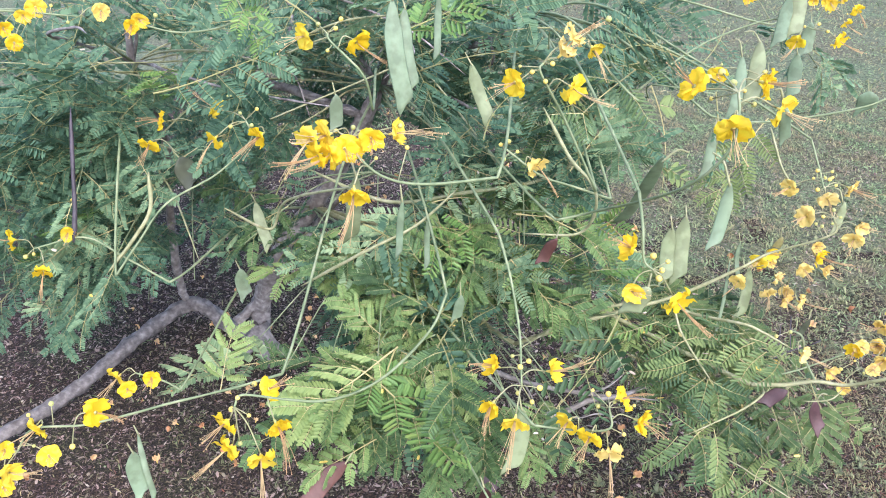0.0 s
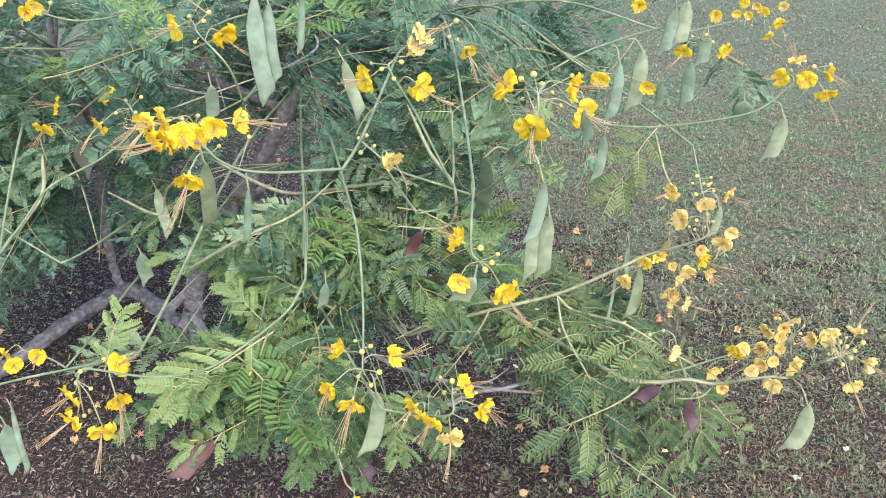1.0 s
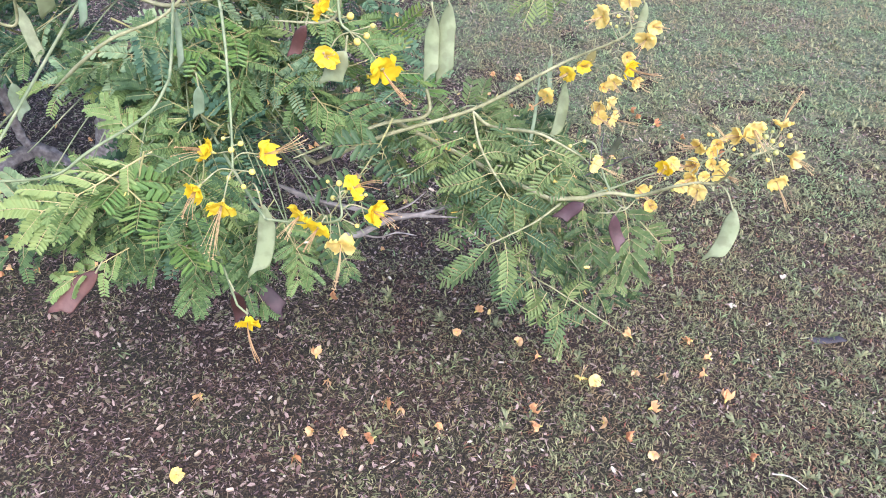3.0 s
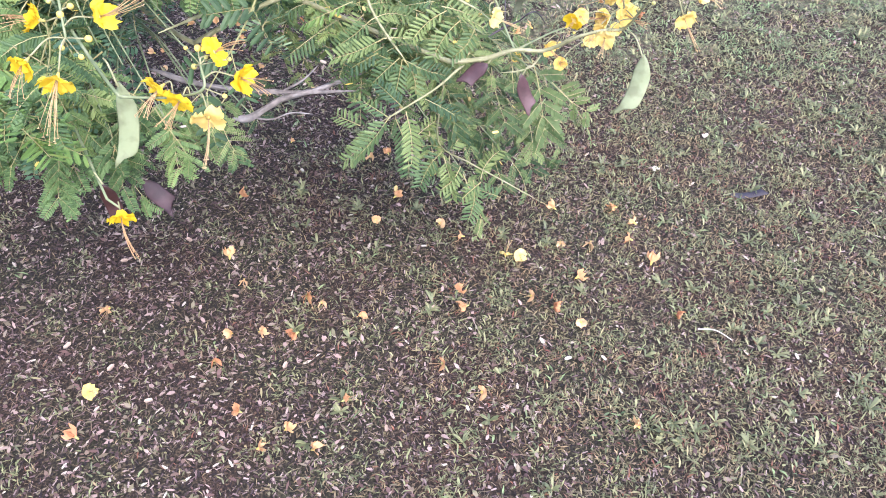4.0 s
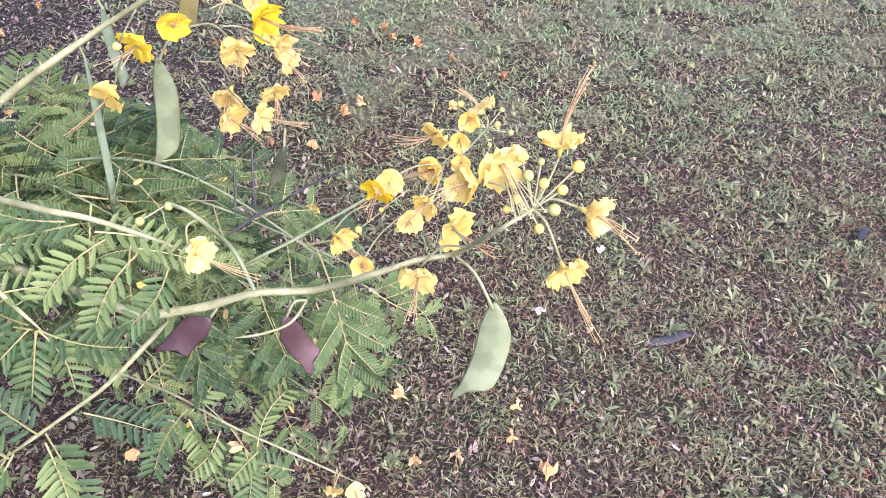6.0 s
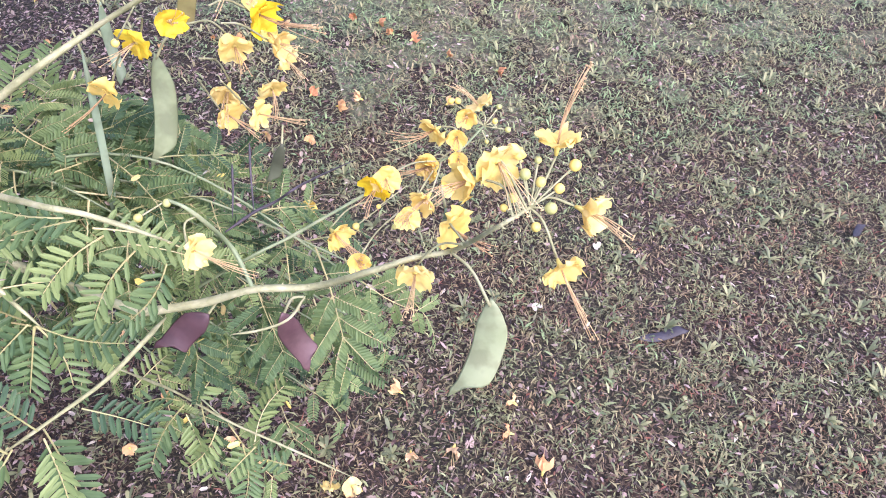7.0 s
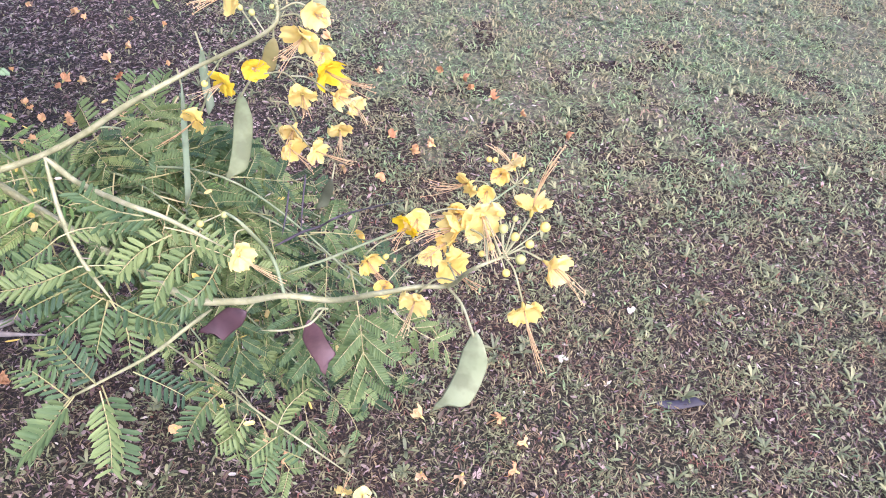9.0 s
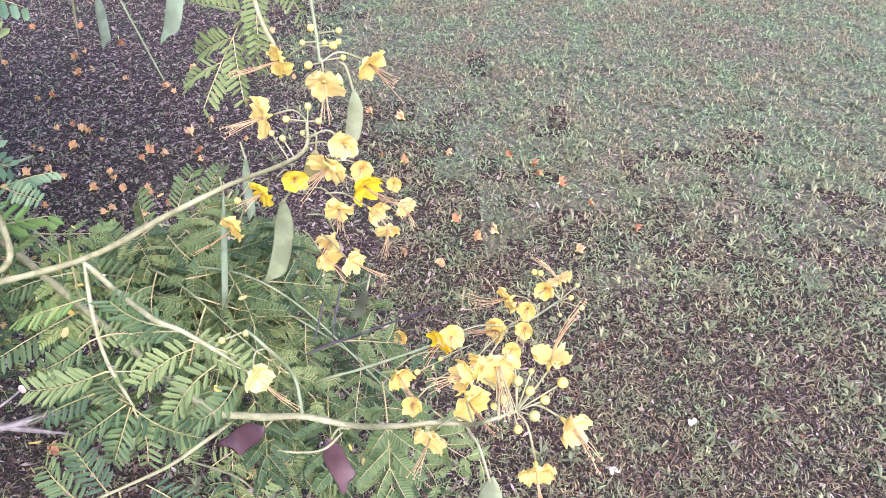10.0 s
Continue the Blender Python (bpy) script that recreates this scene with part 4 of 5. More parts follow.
# lower heads over the mulch
cluster([(0.076, 1.051, 0.910), (0.057, 1.002, 0.888), (0.013, 0.918, 0.888), (-0.031, 0.902, 0.863), (-0.072, 0.857, 0.886), (-0.120, 0.857, 0.888), (-0.169, 0.859, 0.892), (-0.179, 0.851, 0.880)],
        [(-0.151, 0.900, 0.863, 0.81, -0.04, 0.58, 0), (-0.129, 0.843, 0.865, 0.59, -0.71, -0.39, 1), (-0.189, 0.840, 0.824, -0.66, -0.71, -0.26, 1), (-0.148, 0.825, 0.823, 0.20, -0.83, -0.52, 1), (-0.193, 0.856, 0.851, -0.65, -0.71, -0.27, 0)],
        [(-0.175, 0.857, 0.889), (-0.168, 0.904, 0.869), (-0.177, 0.842, 0.827), (-0.161, 0.846, 0.871), (-0.188, 0.864, 0.863)])
cluster([(0.148, 1.087, 0.987), (0.162, 1.021, 0.958), (0.172, 0.958, 0.916), (0.175, 0.914, 0.864)],
        [(0.146, 0.946, 0.867, -0.88, -0.15, 0.46, 0), (0.210, 0.925, 0.879, 0.91, -0.30, 0.27, 1), (0.138, 0.892, 0.855, -0.55, -0.78, -0.30, 0), (0.166, 0.879, 0.842, -0.18, -0.88, -0.43, 1)],
        [(0.184, 0.934, 0.888), (0.198, 0.911, 0.863), (0.173, 0.929, 0.882), (0.170, 0.907, 0.857), (0.188, 0.900, 0.849), (0.163, 0.939, 0.892)])
cluster([(0.199, 0.937, 0.770), (0.251, 0.932, 0.768), (0.297, 0.917, 0.786), (0.298, 0.935, 0.807)],
        [(0.248, 0.941, 0.778, -0.68, -0.70, -0.21, 0), (0.272, 0.912, 0.779, -0.44, -0.82, -0.35, 0), (0.298, 0.907, 0.757, 0.04, -0.90, -0.43, 1), (0.336, 0.932, 0.789, 0.85, -0.53, 0.04, 0), (0.313, 0.942, 0.816, 0.81, -0.07, 0.58, 0)],
        [(0.280, 0.966, 0.810), (0.319, 0.920, 0.773), (0.331, 0.936, 0.811), (0.287, 0.952, 0.794), (0.305, 0.940, 0.813), (0.297, 0.947, 0.821)])
cluster([(0.144, 0.922, 0.627), (0.158, 0.914, 0.618)],
        [(0.158, 0.909, 0.612, 0.08, -0.90, -0.42, 1)],
        [], 0.0016)
cluster([(0.312, 1.010, 1.097), (0.310, 0.961, 1.075), (0.312, 0.941, 1.042), (0.322, 0.934, 1.032)],
        [(0.301, 0.946, 1.051, -0.78, -0.10, 0.61, 0), (0.297, 0.921, 1.011, -0.02, -0.98, 0.21, 2), (0.355, 0.933, 0.991, 0.46, -0.77, -0.44, 1)],
        [(0.346, 0.957, 1.029), (0.330, 0.929, 1.023), (0.339, 0.951, 1.020), (0.323, 0.943, 1.046)])
cluster([(-0.147, 0.960, 0.837), (-0.208, 0.950, 0.821), (-0.300, 0.936, 0.802), (-0.408, 0.919, 0.778), (-0.485, 0.914, 0.772), (-0.508, 0.897, 0.745)],
        [(-0.404, 0.928, 0.791, 0.95, -0.27, 0.16, 1), (-0.477, 0.916, 0.775, -0.63, -0.72, -0.30, 0), (-0.465, 0.896, 0.742, 0.57, -0.75, 0.34, 2), (-0.525, 0.899, 0.749, 0.61, -0.73, 0.31, 2), (-0.521, 0.882, 0.722, 0.95, -0.31, 0.05, 1), (-0.527, 0.871, 0.705, 0.62, -0.70, 0.35, 2)],
        [(-0.462, 0.933, 0.801), (-0.432, 0.902, 0.752), (-0.493, 0.924, 0.788), (-0.485, 0.902, 0.752)])
cluster([(-0.412, 1.264, 0.775), (-0.492, 1.286, 0.812), (-0.562, 1.303, 0.841), (-0.651, 1.291, 0.824)],
        [(-0.684, 1.298, 0.837, -0.88, -0.45, 0.15, 1), (-0.632, 1.271, 0.793, -0.01, -0.82, -0.58, 1), (-0.592, 1.307, 0.848, 0.51, -0.85, 0.08, 2)],
        [(-0.651, 1.286, 0.816), (-0.665, 1.283, 0.812)])
cluster([(-0.380, 1.142, 0.636), (-0.409, 1.150, 0.648), (-0.457, 1.156, 0.660)],
        [(-0.485, 1.153, 0.656, -0.51, -0.77, -0.39, 0), (-0.472, 1.142, 0.637, 0.48, -0.83, 0.29, 2), (-0.430, 1.153, 0.654, 0.45, -0.85, 0.29, 2)],
        [])
cluster([(-0.730, 1.440, 1.195), (-0.655, 1.442, 1.195), (-0.542, 1.439, 1.188)],
        [(-0.636, 1.439, 1.191, 0.49, -0.86, -0.16, 2), (-0.615, 1.446, 1.202, 0.48, -0.86, -0.17, 2), (-0.668, 1.427, 1.173, 0.51, -0.85, -0.15, 2), (-0.506, 1.445, 1.197, 0.42, -0.89, -0.16, 2), (-0.649, 1.414, 1.152, 0.51, -0.85, -0.14, 2)],
        [(-0.589, 1.448, 1.203), (-0.560, 1.433, 1.180)])
cluster([(-0.223, 1.459, 1.212), (-0.298, 1.436, 1.176), (-0.373, 1.428, 1.166), (-0.434, 1.433, 1.176)],
        [(-0.443, 1.439, 1.186, 0.38, -0.91, -0.15, 2), (-0.455, 1.433, 1.177, 0.39, -0.91, -0.14, 2)],
        [(-0.415, 1.442, 1.190)])
cluster([(0.316, 1.170, 1.000), (0.251, 1.126, 1.043), (0.203, 1.116, 1.065), (0.152, 1.136, 1.097)],
        [(0.196, 1.124, 1.078, 0.60, -0.70, -0.39, 1)],
        [(0.148, 1.138, 1.100), (0.152, 1.127, 1.083), (0.171, 1.133, 1.092), (0.159, 1.140, 1.104)])
# seed pods
pod((-0.000, 1.205, 1.280), (0.020, 1.166, 1.139), 0.0253, (0.25, -0.94, 0.23), GREEN_POD, 0.1, None)
pod((0.016, 1.216, 1.265), (0.027, 1.186, 1.157), 0.0222, (0.23, -0.94, 0.24), GREEN_POD, 0.1, None)
pod((0.108, 1.284, 1.166), (0.139, 1.265, 1.081), 0.0200, (0.14, -0.94, 0.31), PALE_POD, 0.05, None)
pod((-0.094, 1.257, 1.126), (-0.093, 1.242, 1.072), 0.0205, (0.30, -0.89, 0.33), GREEN_POD, 0, None)
pod((-0.036, 1.020, 1.105), (-0.058, 1.070, 0.990), 0.0208, (0.31, -0.85, 0.43), PALE_POD, 0, (-0.047, 1.031, 1.124))
pod((-0.297, 1.455, 0.833), (-0.273, 1.430, 0.742), 0.0215, (0.36, -0.82, 0.44), PALE_POD, 0.06, None)
pod((-0.422, 1.441, 0.932), (-0.393, 1.427, 0.881), 0.0406, (0.44, -0.81, 0.38), DARK_POD, 0.1, None)
pod((0.568, 1.443, 1.132), (0.559, 1.415, 1.030), 0.0188, (-0.21, -0.93, 0.30), GREEN_POD, -0.1, (0.555, 1.457, 1.155))
pod((0.622, 1.513, 1.135), (0.613, 1.483, 1.027), 0.0275, (-0.23, -0.93, 0.28), PALE_POD, -0.05, (0.592, 1.521, 1.148))
pod((0.691, 1.598, 1.192), (0.678, 1.573, 1.107), 0.0232, (-0.26, -0.94, 0.23), GREEN_POD, 0, None)
pod((0.712, 1.605, 1.203), (0.704, 1.581, 1.119), 0.0303, (-0.28, -0.94, 0.22), PALE_POD, 0, None)
pod((0.812, 1.752, 1.103), (0.805, 1.733, 1.036), 0.0262, (-0.30, -0.92, 0.25), GREEN_POD, 0, None)
pod((0.764, 1.674, 1.064), (0.765, 1.649, 0.977), 0.0263, (-0.29, -0.91, 0.29), GREEN_POD, 0, (0.754, 1.686, 1.083))
pod((0.424, 0.927, 1.243), (0.433, 0.916, 1.204), 0.0115, (-0.17, -0.92, 0.35), GREEN_POD, 0, (0.415, 0.934, 1.256))
pod((0.585, 1.553, 0.948), (0.576, 1.528, 0.857), 0.0198, (-0.19, -0.90, 0.38), GREEN_POD, -0.08, (0.596, 1.567, 0.970))
pod((0.320, 0.959, 1.163), (0.326, 1.145, 0.980), 0.0182, (-0.04, -0.91, 0.42), GREEN_POD, -0.05, (0.349, 0.964, 1.171))
pod((0.391, 0.934, 1.149), (0.379, 0.914, 1.074), 0.0147, (-0.12, -0.89, 0.44), GREEN_POD, -0.08, (0.371, 0.951, 1.177))
pod((0.421, 1.189, 0.942), (0.419, 1.166, 0.855), 0.0218, (-0.11, -0.86, 0.49), PALE_POD, 0.05, None)
pod((0.443, 1.198, 0.956), (0.440, 1.172, 0.854), 0.0255, (-0.13, -0.87, 0.48), PALE_POD, 0.05, None)
pod((0.319, 0.924, 1.015), (0.299, 0.914, 0.978), 0.0240, (-0.04, -0.83, 0.56), PALE_POD, 0.15, (0.320, 0.931, 1.027))
pod((0.688, 1.471, 0.685), (0.670, 1.439, 0.581), 0.0234, (0.17, -0.78, 0.61), PALE_POD, -0.12, (0.715, 1.481, 0.699))
pod((0.653, 1.469, 0.748), (0.657, 1.445, 0.677), 0.0100, (0.22, -0.80, 0.56), GREEN_POD, 0.05, None)
pod((0.629, 1.443, 0.718), (0.617, 1.396, 0.562), 0.0073, (0.24, -0.77, 0.59), GREEN_POD, 0, None)
pod((0.786, 1.393, 0.881), (0.780, 1.374, 0.825), 0.0154, (0.08, -0.87, 0.49), PALE_POD, -0.1, (0.771, 1.410, 0.900))
pod((0.733, 1.475, 0.758), (0.721, 1.461, 0.714), 0.0170, (0.13, -0.82, 0.55), DRY_POD, 0, None)
pod((0.872, 1.429, 1.051), (0.854, 1.407, 0.970), 0.0258, (-0.39, -0.86, 0.33), PALE_POD, -0.1, (0.853, 1.442, 1.071))
pod((0.808, 1.461, 1.064), (0.808, 1.451, 1.027), 0.0336, (-0.35, -0.88, 0.32), GREEN_POD, 0, None)
pod((0.707, 1.651, 1.027), (0.705, 1.636, 0.975), 0.0173, (-0.26, -0.91, 0.31), GREEN_POD, 0, None)
pod((0.187, 0.982, 0.757), (0.171, 0.958, 0.655), 0.0250, (0.08, -0.73, 0.68), PALE_POD, -0.14, (0.175, 0.999, 0.783))
pod((-0.078, 1.003, 0.618), (-0.137, 0.967, 0.562), 0.0285, (0.27, -0.66, 0.70), RED_POD, 0.1, None)
pod((0.130, 1.112, 0.487), (0.172, 1.087, 0.447), 0.0280, (0.10, -0.67, 0.73), PURPLE_POD, 0.1, None)
pod((0.135, 0.951, 0.629), (0.141, 0.939, 0.575), 0.0202, (0.12, -0.66, 0.74), RED_POD, 0, None)
pod((-0.337, 1.420, 0.702), (-0.324, 1.404, 0.641), 0.0271, (0.37, -0.77, 0.51), GREEN_POD, 0.1, None)
pod((-0.403, 0.989, 0.649), (-0.391, 0.971, 0.572), 0.0274, (0.48, -0.60, 0.63), GREEN_POD, 0.1, None)
pod((-0.394, 1.003, 0.672), (-0.383, 0.978, 0.560), 0.0094, (0.48, -0.62, 0.62), GREEN_POD, 0.05, None)
pod((0.097, 1.100, 0.875), (0.091, 1.089, 0.830), 0.0150, (0.16, -0.81, 0.56), GREEN_POD, 0, None)
pod((0.918, 1.124, 0.646), (0.896, 1.101, 0.555), 0.028, (-0.28, -0.54, 0.79), PALE_POD, -0.16, (0.895, 1.163, 0.671))
pod((0.898, 1.192, 0.696), (0.896, 1.179, 0.654), 0.0055, (-0.25, -0.66, 0.71), GREEN_POD, 0, None)
pod((0.696, 1.224, 0.580), (0.654, 1.209, 0.554), 0.025, (0.07, -0.62, 0.78), PURPLE_POD, 0.15, None)
pod((0.757, 1.233, 0.549), (0.782, 1.211, 0.488), 0.024, (-0.02, -0.61, 0.80), PURPLE_POD, 0.12, (0.780, 1.237, 0.560))
pod((0.242, 1.168, 0.934), (0.221, 1.157, 0.890), 0.0179, (0.03, -0.86, 0.51), RED_POD, 0.1, None)
pod((0.792, 1.391, 0.619), (0.775, 1.377, 0.578), 0.0119, (-0.06, -0.76, 0.65), DARK_POD, 0, None)
pod((0.097, 2.484, 0.493), (0.106, 2.443, 0.383), 0.0227, (0.37, -0.85, 0.37), GREEN_POD, 0, None)
pod((0.021, 1.007, 1.084), (0.016, 0.988, 1.010), 0.0091, (0.26, -0.85, 0.45), GREEN_POD, 0, None)
pod((0.043, 1.236, 0.925), (0.042, 1.214, 0.844), 0.0096, (0.19, -0.86, 0.48), GREEN_POD, 0, None)
pod((0.062, 1.228, 1.284), (0.059, 1.204, 1.198), 0.0102, (0.19, -0.95, 0.23), GREEN_POD, 0, None)
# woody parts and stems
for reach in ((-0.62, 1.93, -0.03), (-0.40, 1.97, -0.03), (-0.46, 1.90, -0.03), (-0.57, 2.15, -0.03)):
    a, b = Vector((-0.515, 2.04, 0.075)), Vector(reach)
    stem('root', [a, a.lerp(b, 0.45) + Vector((0, 0, -0.025)), b], 0.022, 0.010, DARK_BARK, 'dark surface root running into the mulch')
stem('trunk', [(-0.505, 2.030, -0.060), (-0.519, 2.045, 0.010), (-0.520, 2.075, 0.090), (-0.450, 2.020, 0.292), (-0.341, 1.980, 0.480), (-0.232, 1.950, 0.636), (-0.139, 1.930, 0.810), (-0.100, 1.950, 0.890), (-0.075, 2.000, 1.000)], 0.036, 0.012, BARK, 'grey-brown knobbly trunk')
stem('limb', [(-0.535, 2.053, 0.010), (-0.634, 2.120, 0.002), (-0.744, 2.134, 0.085), (-0.835, 2.044, 0.075), (-0.904, 1.918, 0.065), (-0.993, 1.743, 0.050), (-1.078, 1.601, 0.060), (-1.21, 1.38, 0.075), (-1.38, 1.15, 0.10)], 0.024, 0.016, DARK_BARK, 'dark grey limb arching along the ground')
stem('limb', [(-0.578, 2.023, 0.100), (-0.526, 2.050, 0.146), (-0.409, 2.000, 0.326), (-0.295, 1.980, 0.472), (-0.212, 1.900, 0.604)], 0.016, 0.01, BARK)
stem('limb', [(-0.771, 2.136, 0.090), (-0.763, 2.100, 0.192), (-0.730, 2.050, 0.425), (-0.666, 1.980, 0.689), (-0.652, 1.900, 0.875), (-0.654, 1.860, 0.971), (-0.642, 1.850, 1.064)], 0.014, 0.007, BARK)
stem('limb', [(-0.146, 1.930, 0.817), (-0.203, 1.950, 0.831), (-0.322, 2.000, 0.855), (-0.403, 2.050, 0.866), (-0.503, 2.100, 0.967)], 0.012, 0.008, BARK)
stem('limb', [(-0.110, 1.950, 0.876), (-0.165, 1.950, 0.987), (-0.240, 1.950, 1.052), (-0.323, 2.000, 1.104)], 0.013, 0.008, BARK)
stem('limb', [(-0.077, 2.000, 0.944), (0.075, 2.000, 0.967), (0.168, 1.950, 1.003), (0.244, 1.950, 1.069), (0.316, 1.950, 1.132)], 0.01, 0.006, BARK)
stem('stem', [(-0.581, 1.298, 0.833), (-0.580, 1.329, 0.883), (-0.585, 1.376, 0.959), (-0.590, 1.424, 1.034)], 0.005, 0.003, DARK_STEM, 'dark purple dry stem')
stem('stem', [(-0.444, 1.349, 0.947), (-0.441, 1.315, 0.891), (-0.469, 1.287, 0.848), (-0.512, 1.257, 0.799)], 0.004, 0.003, GREEN_STEM)
stem('stem', [(-0.199, 1.500, 0.882), (-0.046, 1.450, 0.840), (0.095, 1.400, 0.885), (0.264, 1.350, 0.953), (0.355, 1.350, 1.074)], 0.004, 0.003, GREEN_STEM)
stem('stem', [(0.497, 1.349, 0.696), (0.530, 1.329, 0.675), (0.598, 1.256, 0.707), (0.630, 1.246, 0.698), (0.684, 1.224, 0.676)], 0.0035, 0.002, GREEN_STEM)
stem('stem', [(0.499, 1.348, 0.695), (0.510, 1.310, 0.652), (0.530, 1.271, 0.625), (0.560, 1.238, 0.589)], 0.0028, 0.0018, GREEN_STEM)
stem('stem', [(0.658, 1.233, 0.575), (0.638, 1.196, 0.591), (0.606, 1.184, 0.571), (0.560, 1.175, 0.547), (0.504, 1.165, 0.520)], 0.0024, 0.0014, GREEN_STEM)
stem('stem', [(0.617, 1.188, 0.577), (0.627, 1.299, 0.358), (0.682, 1.254, 0.338), (0.739, 1.213, 0.323), (0.806, 1.164, 0.304)], 0.0017, 0.0011, GREEN_STEM)
stem('stem', [(0.778, 1.198, 0.609), (0.760, 1.188, 0.595), (0.735, 1.189, 0.587), (0.711, 1.194, 0.583)], 0.0014, 0.001, GREEN_STEM)
stem('dead_branch', [(0.262, 1.250, 0.488), (0.294, 1.247, 0.491), (0.347, 1.260, 0.513), (0.412, 1.262, 0.528), (0.497, 1.312, 0.521)], 0.0062, 0.0034, DRY_WOOD, 'bare grey dead branch')
stem('dead_branch', [(0.127, 1.336, 0.541), (0.223, 1.299, 0.525), (0.348, 1.269, 0.522), (0.475, 1.249, 0.528)], 0.0050, 0.0028, DRY_WOOD, 'bare grey dead branch')
stem('twig', [(0.294, 1.247, 0.491), (0.326, 1.239, 0.489), (0.363, 1.241, 0.498), (0.399, 1.233, 0.498)], 0.002, 0.001, DRY_WOOD)
stem('twig', [(0.348, 1.269, 0.522), (0.387, 1.277, 0.537), (0.417, 1.292, 0.556)], 0.0022, 0.001, DRY_WOOD)
stem('twig', [(0.223, 1.299, 0.525), (0.242, 1.272, 0.504), (0.251, 1.240, 0.476)], 0.002, 0.001, DRY_WOOD)
stem('stem', [(0.719, 1.343, 0.555), (0.751, 1.349, 0.570), (0.775, 1.350, 0.579), (0.805, 1.354, 0.593), (0.901, 1.562, 0.425)], 0.0019, 0.0010, DARK_STEM, 'dark purple dry stem')
stem('stem', [(0.739, 1.391, 0.601), (0.735, 1.372, 0.584), (0.729, 1.351, 0.565)], 0.0014, 0.0008, DARK_STEM)
stem('stem', [(0.760, 1.401, 0.617), (0.755, 1.377, 0.595), (0.751, 1.349, 0.570)], 0.0014, 0.0008, DARK_STEM)
stem('stem', [(0.212, 1.213, 1.125), (0.249, 1.176, 1.066), (0.289, 1.148, 1.020), (0.279, 1.173, 0.941), (0.190, 1.171, 0.938)], 0.003, 0.002, GREEN_STEM)
stem('stem', [(0.408, 1.386, 0.747), (0.417, 1.348, 0.687), (0.329, 1.337, 0.670), (0.198, 1.187, 0.698)], 0.004, 0.003, GREEN_STEM)
stem('stem', [(0.670, 1.500, 0.978), (0.690, 1.463, 0.919), (0.707, 1.446, 0.892)], 0.0025, 0.002, GREEN_STEM)
stem('stem', [(-0.176, 1.240, 0.787), (-0.052, 1.189, 0.893), (0.025, 1.230, 0.917), (0.091, 1.245, 0.976)], 0.003, 0.002, GREEN_STEM)
stem('stem', [(-0.282, 1.233, 0.942), (-0.230, 1.291, 0.870), (-0.180, 1.241, 0.954), (0.001, 0.986, 1.118)], 0.0025, 0.002, GREEN_STEM)
# leaves that stand clear of the rest
leaf((0.715, 1.600, 0.950), (-0.120, -0.065, -0.125), (0.2, -0.2, 1), 0.9, LARGE[1])
leaf_from((-0.317, 1.143, 0.634), (-0.287, 1.196, 0.720))
leaf_from((-0.288, 1.419, 1.243), (-0.224, 1.379, 1.178), young=True)
leaf_from((-0.281, 1.491, 1.108), (-0.315, 1.408, 0.976))
leaf_from((0.274, 1.260, 0.998), (0.326, 1.310, 1.078))
leaf_from((0.118, 1.406, 1.009), (0.041, 1.366, 0.946))
leaf_from((0.336, 1.373, 1.084), (0.245, 1.314, 0.991))
leaf_from((0.035, 1.191, 0.872), (-0.007, 1.230, 0.915))
leaf_from((-0.122, 1.225, 0.612), (-0.257, 1.255, 0.638))
leaf_from((-0.034, 1.199, 0.721), (-0.115, 1.243, 0.767))
leaf_from((0.030, 1.227, 0.757), (-0.052, 1.270, 0.803))
leaf_from((-0.024, 1.030, 0.640), (-0.134, 1.006, 0.605))
leaf_from((0.022, 1.074, 0.670), (-0.064, 1.021, 0.602))
leaf_from((0.047, 1.068, 0.664), (0.048, 1.018, 0.605))
leaf_from((-0.100, 1.076, 0.689), (-0.210, 1.041, 0.641))
# feathers of the large leaves along the low stem
feather((0.526, 1.156, 0.543), (0.457, 1.124, 0.490))
feather((0.551, 1.157, 0.547), (0.552, 1.100, 0.485))
feather((0.584, 1.168, 0.561), (0.632, 1.151, 0.540))
feather((0.548, 1.162, 0.551), (0.513, 1.192, 0.580))
feather((0.522, 1.154, 0.541), (0.485, 1.180, 0.557))
feather((0.528, 1.265, 0.616), (0.441, 1.255, 0.597))
feather((0.510, 1.287, 0.638), (0.447, 1.275, 0.609))
feather((0.510, 1.287, 0.638), (0.568, 1.288, 0.644))
feather((0.528, 1.265, 0.616), (0.577, 1.268, 0.616))
feather((0.517, 1.250, 0.599), (0.472, 1.238, 0.583))
feather((0.555, 1.239, 0.591), (0.538, 1.202, 0.549))
feather((0.557, 1.239, 0.591), (0.571, 1.199, 0.549))
feather((0.551, 1.241, 0.593), (0.502, 1.220, 0.566))
feather((0.557, 1.239, 0.591), (0.625, 1.217, 0.573))
feather((0.484, 1.354, 0.634), (0.394, 1.355, 0.613), True)
feather((0.487, 1.351, 0.631), (0.530, 1.344, 0.627), True)
feather((0.631, 1.259, 0.663), (0.573, 1.236, 0.634))
feather((0.651, 1.246, 0.652), (0.604, 1.219, 0.608))
feather((0.673, 1.235, 0.642), (0.634, 1.213, 0.607))
feather((0.612, 1.270, 0.674), (0.562, 1.271, 0.670))
feather((0.623, 1.264, 0.668), (0.673, 1.253, 0.661))
feather((0.603, 1.273, 0.676), (0.543, 1.294, 0.693))
feather((0.647, 1.251, 0.656), (0.690, 1.243, 0.645))
feather((0.634, 1.286, 0.347), (0.584, 1.246, 0.299))
feather((0.640, 1.284, 0.345), (0.698, 1.329, 0.385))
